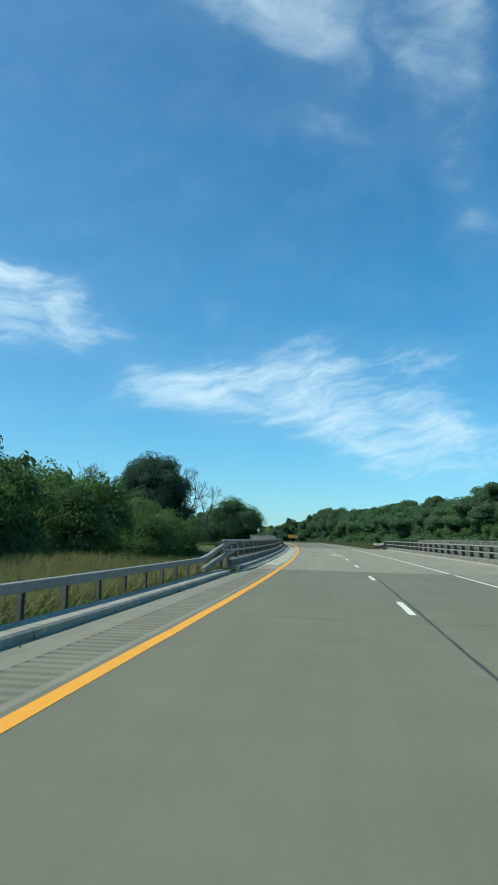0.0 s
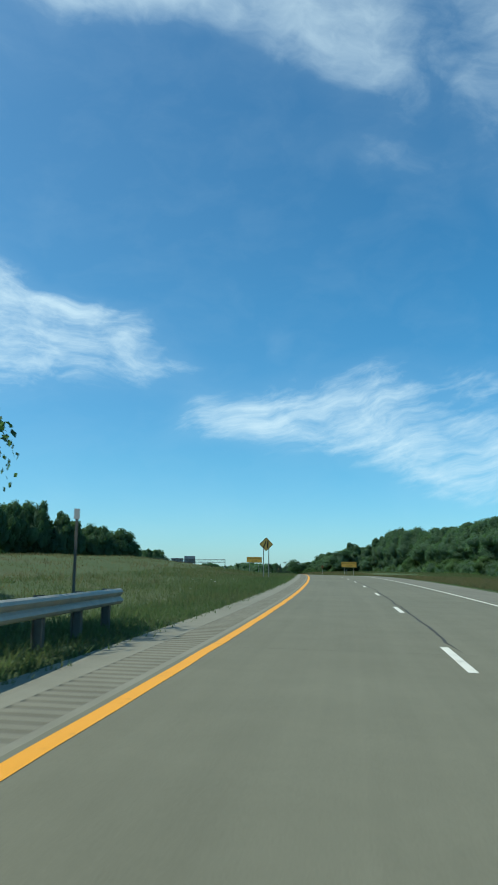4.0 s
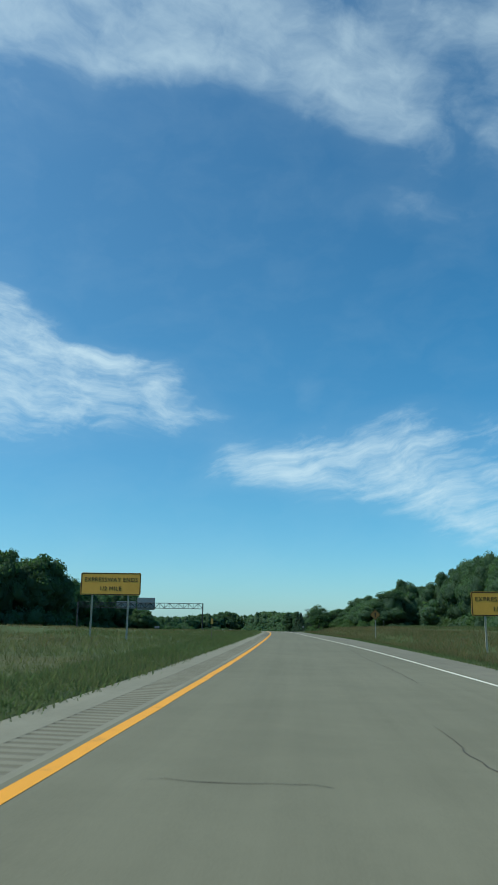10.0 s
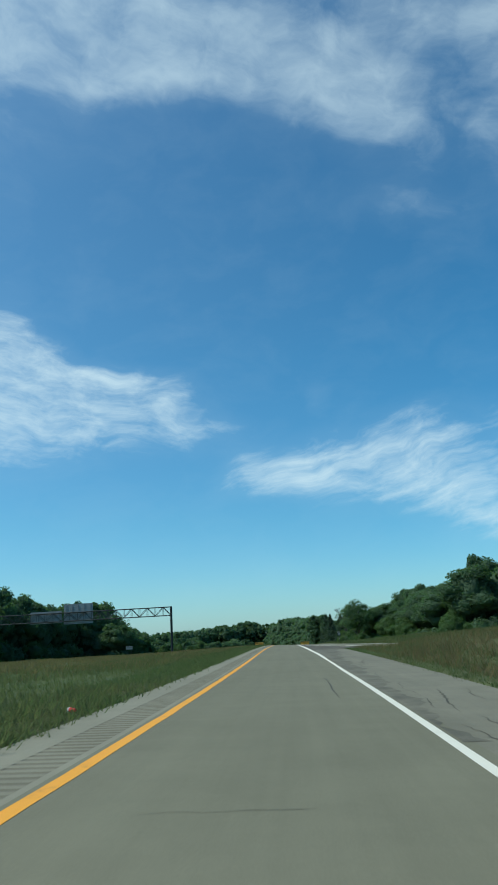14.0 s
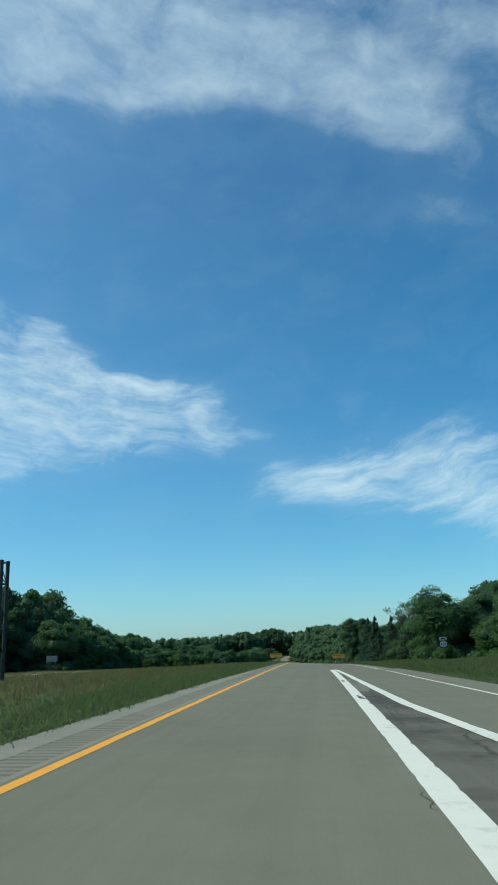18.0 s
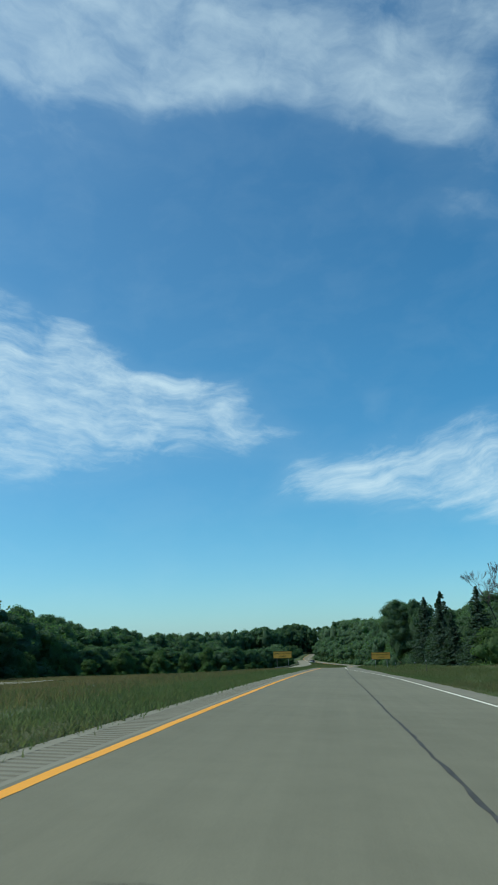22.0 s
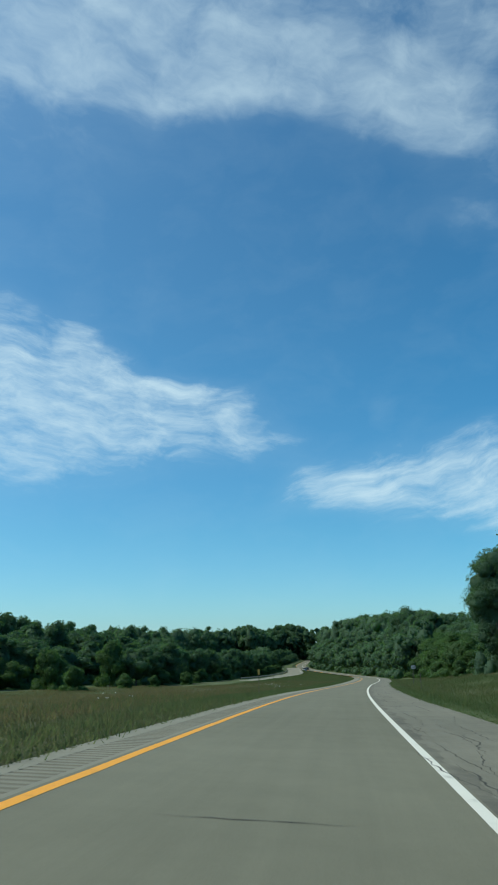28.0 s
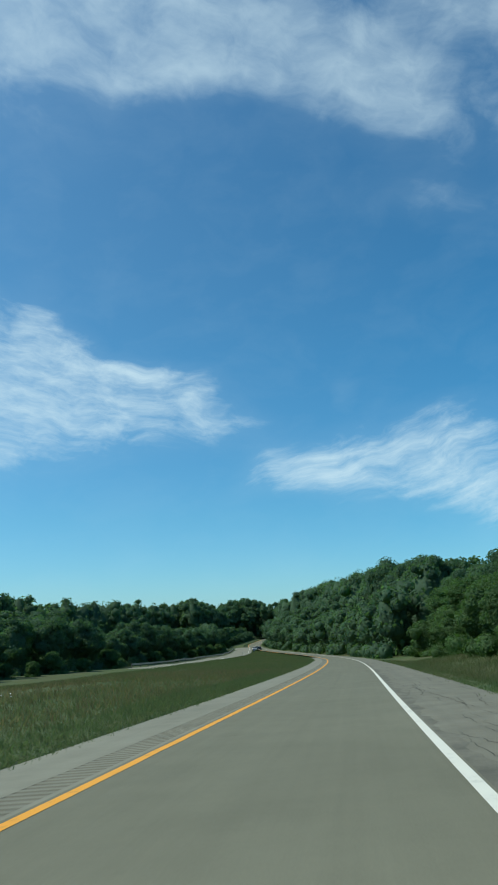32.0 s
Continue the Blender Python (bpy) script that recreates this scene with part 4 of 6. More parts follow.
def broad_tree(name, seed, height, width, lobes, per_lobe, leaf, low, material, label, skirt=0, core=0.8, cuts=2, heart=0.6):
    rng = np.random.default_rng(seed)
    tree = thing(name, Matrix.Identity(4), label, "tree", "roadside trees")
    p, q, heap, inner = crown_points(rng, height, width, lobes, per_lobe, low, 1.0, skirt, heart)
    v, f = leaf_quads(p, q, leaf, rng)
    if core:
        v2, f2 = leafy_core(rng, heap, cuts, core)
        if inner:
            v3, f3 = leafy_core(rng, inner, 3, 0.88)
            v2, f2 = np.concatenate([v2, v3]), np.concatenate([f2, f3 + len(v2)])
    else:
        p2, q2, _, _ = crown_points(rng, height * 0.93, width * 0.72, lobes, max(10, per_lobe // 8), low, 1.0, skirt)
        v2, f2 = leaf_quads(p2, q2, leaf * 2.4, rng)
    mesh_object("crown", np.concatenate([v, v2]), f.tolist() + (f2 + len(v)).tolist(), material, tree, smooth=True)
    segs = [((0, 0, -0.6), (0, 0, height * 0.45), height * 0.022, height * 0.014), ((0, 0, height * 0.45), (rng.normal(0, 0.3), rng.normal(0, 0.3), height * 0.8), height * 0.014, height * 0.004)]
    for i in range(7):
        a = i * 2.4 + rng.random()
        z = height * rng.uniform(0.25, 0.6)
        segs.append(((0, 0, z), (math.cos(a) * width * 0.33, math.sin(a) * width * 0.33, z + height * rng.uniform(0.1, 0.25)), height * 0.008, height * 0.002))
    part("trunk", tube_tree(rng, segs), M_BARK, tree)
    return tree


def spruce_tree(seed, height, width):
    rng = np.random.default_rng(seed)
    tree = thing("spruce_tree", Matrix.Identity(4), "tall dark spruce with drooping layered branches", "tree", "roadside trees")
    pts, nrm = [], []
    tiers = 34
    for i in range(tiers):
        k = i / (tiers - 1)
        z0 = height * (0.06 + 0.93 * k)
        r = width / 2 * (1 - k) ** 0.85 + 0.12
        arms = int(9 + 8 * (1 - k))
        for j in range(arms):
            a = rng.uniform(0, 6.283)
            L = r * rng.uniform(0.65, 1.08)
            m = int(14 + 40 * (1 - k))
            t = rng.random(m) ** 0.7
            spread = 0.10 * L * (1 - t * 0.5)
            x = np.cos(a) * L * t + rng.normal(0, 1, m) * spread
            y = np.sin(a) * L * t + rng.normal(0, 1, m) * spread
            z = z0 - 0.28 * L * t + 0.10 * L * t * t + rng.normal(0, 0.10, m)
            pts.append(np.stack([x, y, z], 1))
            nrm.append(np.tile([math.cos(a) * 0.5, math.sin(a) * 0.5, 0.8], (m, 1)))
    p, q = np.concatenate(pts), np.concatenate(nrm)
    v, f = leaf_quads(p, q, 0.26, rng)
    mesh_object("crown", v, f, M_NEEDLE, tree)
    part("trunk", rod(bmesh.new(), (0, 0, -0.5), (0, 0, height * 0.96), height * 0.016, 7, 0.02), M_BARK, tree)
    return tree


def bare_tree(seed, height, label, forks=5, lean=0.0):
    rng = np.random.default_rng(seed)
    tree = thing("bare_tree", Matrix.Identity(4), label, "tree", "bare trees")
    segs = []

    def grow(a, d, length, r, level):
        b = a + d * length
        segs.append((a, b, r, r * 0.62))
        if level == 0:
            return
        for _ in range(3 if level > 1 else 4):
            e = d + rng.normal(0, 0.42, 3)
            e[2] += 0.12
            e /= np.linalg.norm(e)
            grow(a + d * length * rng.uniform(0.55, 1.0), e, length * rng.uniform(0.55, 0.8), r * 0.55, level - 1)

    d = np.array([lean, 0, 1.0])
    grow(np.array([0, 0, -0.4]), d / np.linalg.norm(d), height * 0.34, height * 0.014, forks)
    v, f = [], []
    for a, b, ra, rb in segs:
        d = b - a
        side = np.cross(d, [0.31, 0.87, 0.13])
        side /= np.linalg.norm(side) + 1e-9
        other = np.cross(d, side)
        other /= np.linalg.norm(other) + 1e-9
        k = len(v)
        for c, r in ((a, ra), (b, rb)):
            for j in range(3):
                g = j * 2.0944
                v.append(c + (side * math.cos(g) + other * math.sin(g)) * max(r, 0.012))
        f += [(k + j, k + (j + 1) % 3, k + 3 + (j + 1) % 3, k + 3 + j) for j in range(3)]
    v = np.array(v)
    v[:, 2] *= height / v[:, 2].max()
    mesh_object("crown", v, f, M_DEAD, tree)
    return tree


EDGE_LABEL = "full green broadleaf tree at the wood's edge"
SHAPES = ((12.5, 30, 0.05), (10.5, 26, 0.03), (14.0, 34, 0.06), (11.5, 30, 0.08))
BROAD = [broad_tree("broadleaf_tree", 20 + i, 15.0, w, lo, 460, 0.36, low, M_LEAF, EDGE_LABEL, 7, 0.76, 2) for i, (w, lo, low) in enumerate(SHAPES)]
FAR = [broad_tree("broadleaf_tree", 30 + i, 15.0, w, lo, 260, 0.5, low, M_LEAF, EDGE_LABEL, 7, 0.8, 1) for i, (w, lo, low) in enumerate(SHAPES)]
SHRUB = [broad_tree("shrub", 40 + i, 5.0, w, 18, 340, 0.2, 0.0, M_LEAF_BRIGHT, "leafy green shrub in front of the trees", 5, 0.7) for i, w in enumerate((6.0, 5.0, 7.0))]
WILLOW = [broad_tree("willow_shrub", 45 + i, 7.0, w, 30, 520, 0.12, 0.02, M_WILLOW, "pale green willowy shrub behind the guard rail", 6, 0, 2, 0.0) for i, w in enumerate((5.5, 4.8, 6.2))]
DARKTREE = broad_tree("pine_tree", 60, 15.0, 11.5, 64, 900, 0.2, 0.06, M_NEEDLE, "broad dark pine with a rounded crown", 6, 0.6)
ROUND = broad_tree("broadleaf_tree", 62, 9.0, 9.5, 40, 800, 0.17, 0.05, M_LEAF, "low round-crowned leafy tree beyond the bridge", 8, 0.62)
OAK = broad_tree("broadleaf_tree", 61, 15.0, 11.5, 34, 620, 0.21, 0.12, M_LEAF, "open-crowned leafy tree with sky showing through", 3, 0, 2, 0.0)
TALL = broad_tree("broadleaf_tree", 63, 16.0, 8.0, 110, 330, 0.2, 0.03, M_LEAF, "tall narrow leafy tree in front of the spruces", 12, 0.62)
LIGHT = [broad_tree("broadleaf_tree", 65 + i, 12.0, w, 26, 420, 0.2, 0.04, M_LEAF_BRIGHT, "loose light-green young tree on the grassy bank", 5, 0.5, 2, 0.0) for i, w in enumerate((6.5, 7.5))]
SPRUCE = spruce_tree(70, 15.0, 7.5)
used_first = set()


def plant(proto, x, y, z, height, turn=0.0, wide=1.0, base_height=15.0):
    k = height / base_height
    m = Matrix.Translation((x, y, z)) @ Matrix.Rotation(turn, 4, "Z")
    if proto not in used_first:
        used_first.add(proto)
        ob = proto
        ob.matrix_basis = m @ Matrix.Diagonal((k * wide, k * wide, k, 1))
    else:
        ob = copy_thing(proto, m)
        ob.scale = (k * wide, k * wide, k)
    return ob


# the valley's axis beyond the last bend, along which the far woods stand
AXIS_HEAD = run(np.interp(SG, KN, CURVATURE[:17] + [0.92, 0.65, 0.45, 0.28, 0.08, -0.1, -0.19, -0.21, -0.2, -0.19, -0.18, -0.17, -0.16]) * 1e-3, 2.0)
AXIS_HEAD -= np.interp(0, SG, AXIS_HEAD)
AXIS_X, AXIS_Y = run(-np.sin(AXIS_HEAD), 2.0), run(np.cos(AXIS_HEAD), 2.0)
AXIS_X -= np.interp(0, SG, AXIS_X)
AXIS_Y -= np.interp(0, SG, AXIS_Y)


def axis_spot(s, u):
    h = np.interp(s, SG, AXIS_HEAD)
    return float(np.interp(s, SG, AXIS_X) + u * np.cos(h)), float(np.interp(s, SG, AXIS_Y) + u * np.sin(h))


tree_rng = random.Random(77)
WOODS = []                                   # places of the joined back rows: x, y, z, height, width


LANES = np.concatenate([np.stack(spot(np.arange(860, 1431, 5.0), 2.3), 1), np.stack(spot(np.arange(860, 1200, 5.0), opp_mid(np.arange(860, 1200, 5.0))), 1)])


def clear(x, y, r=11.0):
    return float(np.min((LANES[:, 0] - x) ** 2 + (LANES[:, 1] - y) ** 2)) > r * r


def tree_row(rows, step, back, shrubs=0.6, front_u=5.0, jitter=2.5, lowest=9.0, most=40.0, protos=None, joined=1040):
    """Trees along a line of (s, u, height of the tops above the datum), the wood going on behind."""
    ss = [r[0] for r in rows]
    s = ss[0]
    while s < ss[-1]:
        u = float(np.interp(s, ss, [r[1] for r in rows])) + tree_rng.uniform(-jitter, jitter)
        top = float(np.interp(s, ss, [r[2] for r in rows])) + tree_rng.choice((-2.0, -0.7, 0.0, 0.5, 1.0)) + 0.7 * math.sin(s * 0.11) + 0.5 * math.sin(s * 0.043)
        x, y = axis_spot(s, u)
        h = min(most, max(lowest, top - float(ground_z(s, u)) + 0.6))
        wide = tree_rng.uniform(0.9, 1.35) * min(1.25, 18 / h)
        if not clear(x, y, 13.0):
            s += step
            continue
        if s < joined:
            plant(tree_rng.choice(protos or BROAD), x, y, top - h, h, tree_rng.uniform(0, 6.28), wide)
        else:
            WOODS.append((x, y, top - h, h, 12 * wide * h / 15))
        side = 1 if u > 0 else -1
        for b in range(back):
            x, y = axis_spot(s + tree_rng.uniform(-4, 4), u + side * (6 + 7 * b + tree_rng.uniform(-2, 2)))
            if clear(x, y):
                WOODS.append((x, y, top - h - 1.0, h + tree_rng.uniform(-2.4, 0.6), tree_rng.uniform(10, 15)))
        if tree_rng.random() < shrubs:
            x, y = axis_spot(s + tree_rng.uniform(-3, 3), u - side * (front_u + tree_rng.uniform(-1, 1.5)))
            hs = tree_rng.uniform(3.5, 7.5)
            if not clear(x, y):
                pass
            elif s < joined:
                plant(tree_rng.choice(SHRUB), x, y, top - h - 0.3, hs, tree_rng.uniform(0, 6.28), 1.0, 5.0)
            else:
                WOODS.append((x, y, top - h - 0.3, hs, 7))
        s += step * tree_rng.uniform(0.55, 1.5)


def zr(s, h):
    """Absolute height of a top that stands h metres over the falling road line."""
    return h + float(np.interp(s, [0, 100, 200, 300, 400, 500, 600, 700, 800, 900, 1000, 1700], [0, 0.29, 0.8, 0.33, -0.67, -2.24, -4.97, -8.6, -13.0, -16.9, -20.8, -48.0]))


def line(*rows):
    return [(s, u, zr(s, h)) for s, u, h in rows]


# wood along the right of the carriageway, from the bridge to the ramp
tree_row(line((23.7, 52.1, 11.2), (93.8, 52.1, 13.0), (196.1, 53.2, 13.5), (229, 55, 14.8), (270.6, 57.8, 15.0), (343.2, 65.8, 17.2), (389, 71, 19.2), (425.5, 74.9, 19.0), (455, 76, 21.9), (503.1, 77.2, 25.2), (548.4, 77.2, 26.5), (573.3, 62.4, 21.6), (595, 58, 18.6), (615, 56, 16.8), (644.5, 52.1, 17.5), (672.5, 52.1, 20.5), (695, 52, 17)), 9.0, 2, 0.8)
# trees close to the right of the road, past the ramp
tree_row(line((537.1, 47.5, 14.6), (571, 37.0, 10.1), (605, 35.0, 9.5), (650.1, 36.5, 10.5), (728.6, 36.0, 13.0), (784.7, 37, 14.5), (818.3, 38, 13.0), (860, 37, 12.5), (892.2, 37, 13.5), (948.2, 32, 17.2), (986.3, 26.5, 22.6), (1040.1, 24.7, 27.7), (1131.9, 27, 34), (1243.9, 29.3, 38.6), (1322.3, 31.6, 43.1), (1372.7, 13.3, 38.6)), 8.5, 2, 0.8)
# paler, looser trees above the grassy bank
tree_row(line((848, 22.5, 11.0), (890, 22, 12.5), (925, 21, 13.7), (945, 25, 17.0)), 7.0, 0, 0.9, front_u=3.5, jitter=1.5, lowest=6.0, protos=LIGHT)
# far wood that closes the valley
tree_row(line((1373.8, 11.1, 38.6), (1383.9, 68.1, 45.4)), 4.0, 1, 0.0)
# woods across the median on the left
tree_row(line((480.3, -112.1, 33.0), (503.1, -93.8, 27.0), (528, -77.9, 22.0), (593.7, -85.8, 19.0), (638.8, -75.6, 19.0), (655.7, -68.7, 20.0), (706.2, -75.6, 15.5), (795.9, -100.7, 19.2), (896.7, -128, 20.9), (997.5, -105.2, 19.8), (1075.9, -99.5, 24.3), (1187.9, -82.4, 29.5), (1277.5, -66.5, 34), (1367.1, -39.1, 40.9)), 10.0, 2, 0.9, protos=FAR)
tree_row(line((638.8, -61.9, 10.1), (683.8, -65.3, 10.1), (773.5, -75.6, 8.9), (907.9, -80.1, 10.1), (997.5, -66.5, 10.1), (1047.9, -52.8, 11.2), (1187.9, -41.4, 14.6), (1299.9, -34.5, 22.6)), 12.0, 1, 0.9, lowest=6.0, protos=FAR)
# wood on the outer side of the far bend
for row_u, low, high in ((14.5, 11, 15), (21.5, 15, 19)):
    s = 955.0
    while s < 1400:
        u = row_u + tree_rng.uniform(-1.5, 1.5)
        x, y = spot(s, u)
        WOODS.append((float(x), float(y), float(ground_z(s, u)) - 0.3, tree_rng.uniform(low, high), tree_rng.uniform(9, 14)))
        s += 8.5
s = 885.0
while s < 1300:
    u = float(opp_mid(s)) - tree_rng.uniform(14, 18)
    x, y = spot(s, u)
    if clear(float(x), float(y)):
        plant(tree_rng.choice(FAR), float(x), float(y), float(ground_z(s, u)) - 0.5, tree_rng.uniform(7.5, 11.5), tree_rng.uniform(0, 6.28), tree_rng.uniform(0.9, 1.25))
    if tree_rng.random() < 0.7:
        u += 5.5
        x, y = spot(s + 4, u)
        if clear(float(x), float(y), 8.0):
            plant(tree_rng.choice(SHRUB), float(x), float(y), float(ground_z(s + 4, u)) - 0.3, tree_rng.uniform(2.5, 4.5), s, 1.0, 5.0)
    s += tree_rng.uniform(7, 12)
for s in range(1296, 1436, 7):
    for u, h in ((-11.5, 6.0), (-16.5, 10.0)):
        x, y = spot(s, u)
        WOODS.append((float(x), float(y), float(road_z(s)) - 0.5, h + tree_rng.uniform(-1.5, 1.5), 8.0))
tree_row(line((440, -132, 34), (480, -122, 32.5), (528, -90, 21.5), (640, -86, 18.5)), 9.0, 1, 0.3, protos=FAR)
# the round-topped wood at the valley's end
for i in range(16):
    x, y = axis_spot(1468 + tree_rng.uniform(-15, 15), -9.5 + (i - 7.5) * 2.75)
    h = 27
    plant(FAR[i % 4], x, y, zr(1468, 49.4 - 0.063 * ((i - 7.5) * 1.45) ** 2) - h, h, i, 0.8)
for i in range(36):
    s = 1290 + i * 5
    x, y = axis_spot(s, -48 + 0.16 * (s - 1290) + tree_rng.uniform(-8, 4))
    if clear(x, y, 13.0):
        WOODS.append((x, y, zr(s, 37.5) - 24, 24 + tree_rng.uniform(-2, 1.5), 14))
for i in range(14):
    x, y = axis_spot(1448 + tree_rng.uniform(-6, 6), -36 + 5.5 * i)
    WOODS.append((x, y, zr(1448, 25.5), tree_rng.uniform(10, 13) if i < 7 else tree_rng.uniform(17, 21), 12))
for i in range(30):
    s = 1460 + tree_rng.uniform(-20, 70)
    x, y = axis_spot(s, tree_rng.uniform(-140, 100))
    WOODS.append((x, y, zr(1468, 45) - 27, 23, 14))

# single trees
def single(proto, s, u, top, height, wide=1.0, turn=0.0, base=15.0):
    x, y = axis_spot(s, u)
    return plant(proto, x, y, zr(s, top) - height, height, turn, wide, base)


single(DARKTREE, 96.6, -18.9, 11.8, 14.8, 1.0)
single(BROAD[1], 112.0, -17.5, 6.0, 9.5, 1.0, 2.0)
single(OAK, 586.9, 25.0, 12.1, 14.0, 1.2)
single(TALL, 741.0, 18.3, 15.8, 17.5, 1.12, 1.0, 16.0)
single(TALL, 815.0, 24.0, 20.0, 21.0, 0.95, 2.0, 16.0)
single(SPRUCE, 726.5, 23.6, 15.1, 17.5, 1.35, 2.0)
single(BROAD[1], 738.0, 23.0, 15.4, 17.5, 0.75, 3.0)
for back_s, back_u, back_top in ((728, 30, 12.2), (714, 31, 10.5), (702, 32, 9.5), (690, 32, 9.0), (679, 33, 8.6)):
    single(BROAD[int(back_s) % 4], back_s, back_u, back_top, back_top + 2.5, 0.9, back_s)
# lighter thickets and low shrubs before the wood across the median
for young_s, young_u, young_h in ((880, -62, 11.5), (846, -63, 8.5), (905, -60, 10.0), (812, -64, 9.0), (780, -66, 8.0), (930, -56, 9.5), (716, -62, 8.5), (690, -63, 7.5)):
    x, y = axis_spot(young_s, young_u)
    plant(SHRUB[int(young_s) % 3], x, y, float(ground_z(young_s, young_u)) - 0.5, young_h, young_s, 0.75, 5.0)
for low_s, low_u, low_h in ((828, -50, 4.6), (853, -49, 3.4), (772, -53, 4.0), (868, -47, 3.0), (720, -54, 4.2), (895, -46, 3.6)):
    x, y = axis_spot(low_s, low_u)
    plant(SHRUB[int(low_s) % 3], x, y, float(ground_z(low_s, low_u)) - 0.3, low_h, low_s, 1.0, 5.0)
single(BROAD[3], 752.0, 21.5, 15.6, 17.5, 0.8, 2.0)
single(SPRUCE, 699.5, 23.9, 13.9, 16.5, 1.35)
single(SPRUCE, 688.0, 24.0, 9.2, 12, 1.35, 1.0)
single(SPRUCE, 675, 26.4, 12.4, 15, 1.35, 2.0)
single(SPRUCE, 645.6, 27, 9.5, 11.4, 1.35, 3.0)
single(SPRUCE, 713.0, 25.0, 13.2, 16.5, 1.35, 4.0)
single(ROUND, 116.5, -9.7, 7.2, 9.5, 0.95, 0.0, 9.0)
single(BROAD[0], 128.0, -15, 5.8, 9.7, 0.9, 1.0)
bare_a = bare_tree(81, 11.0, "bare grey dead tree among the leafy crowns")
bare_b = bare_tree(82, 7.0, "thin bare sapling beside the dead tree", 4)
bare_c = bare_tree(83, 11.0, "large leafless tree with fine grey twigs", 6)


def put(ob, s, u, top, height, k=1.0, first=False, turn=0.0):
    x, y = axis_spot(s, u)
    m = Matrix.Translation((x, y, zr(s, top) - height * k)) @ Matrix.Rotation(turn, 4, "Z")
    if first:
        ob.matrix_basis = m @ Matrix.Scale(k, 4)
        return ob
    c = copy_thing(ob, m)
    c.scale = (k, k, k)
    return c


put(bare_a, 110.6, -16.1, 11.8, 11.0, 1.1, True)
put(bare_b, 115.4, -13.8, 9.5, 7.0, 1.14, True)
put(bare_a, 97.0, -28.0, 11.0, 11.0, 1.3, False, 1.0)
put(bare_c, 617.4, 24, 12.0, 11.0, 1.0, True)
put(bare_c, 608.3, 26.5, 11.4, 11.0, 1.08, False, 1.3)
put(bare_c, 675.5, 29.8, 16.6, 11.0, 1.4, False, 2.6)
put(bare_a, 128, 45.3, 15.8, 11.0, 1.25, False, 0.6)
put(bare_c, 137.1, 49.8, 15.2, 11.0, 1.25, False, 2.0)
put(bare_c, 751.1, 40.7, 16.3, 11.0, 1.14, False, 0.8)
# bright shrubs and young trees left of the guard rail before the bridge
for s, u, top, h, w in ((19, -13.4, 5.1, 7.4, 1.0), (24.9, -15.2, 6.2, 9.1, 0.9), (30.9, -12.9, 3.9, 6.3, 1.0), (36.8, -14.6, 5.1, 8.5, 0.9), (43.9, -12.9, 4.1, 8, 0.9), (51.1, -14, 4.6, 9.1, 0.8), (59.2, -11.7, 2.8, 6.8, 0.9), (28.5, -19.7, 7, 10.3, 0.9),
                        (14.2, -16.3, 6.4, 9.1, 1.0), (39.2, -19.7, 6.7, 10.3, 0.9), (54.6, -18.6, 5.7, 10.3, 0.9), (68.4, -16.3, 4.4, 10.3, 0.8), (82.3, -15.2, 3.7, 10.3, 0.8), (75.3, -20.9, 5.5, 11.4, 0.9), (91.5, -14, 2.8, 9.1, 0.8)):
    x, y = axis_spot(s, u)
    plant(WILLOW[int(s) % 3], x, y, zr(s, top) - h - 0.2, h * 1.12, s, w, 7.0)
# shrubs near the right roadside
for s, u, top, h in ((472.4, 26.5, 2.1, 4), (480.3, 29.3, 3.2, 5.1), (981.8, 20.2, 3.9, 4.6), (972.9, 19.5, 2.7, 3.6), (896.7, 23.6, 5.5, 6.8), (874.3, 24.7, 6.7, 7.4), (425.5, 70.3, 7.8, 9.1), (451.9, 65.8, 8.9, 10.3), (402.7, 74.9, 6.7, 9.1), (576.7, 24.2, 2.3, 3.6), (745.4, 16.8, 1.6, 2.1), (835.1, 19, 3.9, 3), (854.1, 21.3, 5.5, 4.6)):
    x, y = axis_spot(s, u)
    plant(SHRUB[int(s) % 3], x, y, zr(s, top) - h, h, s, 1.0, 5.0)


# the slope of crowns between the low front row and the tall wood across the median
tree_row(line((640, -70, 14.8), (706, -71, 12.4), (796, -88, 14.6), (897, -104, 16.0), (997, -86, 15.0), (1038, -80, 16.5)), 8.0, 0, 0.0, jitter=4.0, lowest=6.0, protos=FAR)


def build_woods():
    """The rows behind the wood's edge, joined."""
    rng = np.random.default_rng(9)
    V, F, n = [], [], 0
    for x, y, z, h, w in WOODS:
        p, q, heap, inner = crown_points(rng, h, w, 15, 66, 0.03, 1.0, 3, 0.58)
        v, f = leaf_quads(p, q, 0.84, rng)
        o = np.array([x, y, z])
        V.append(v + o)
        F += (f + n).tolist()
        n += len(v)
        v, f = leafy_core(rng, heap, 1, 0.86)
        V.append(v + o)
        F += (f + n).tolist()
        n += len(v)
        v, f = leafy_core(rng, inner, 2, 0.88)
        V.append(v + o)
        F += (f + n).tolist()
        n += len(v)
    ob = mesh_object("woods", np.concatenate(V), F, M_LEAF, smooth=True)
    tagged(ob, "dense green deciduous woods behind the first trees", "woods", "", "stuff")


build_woods()


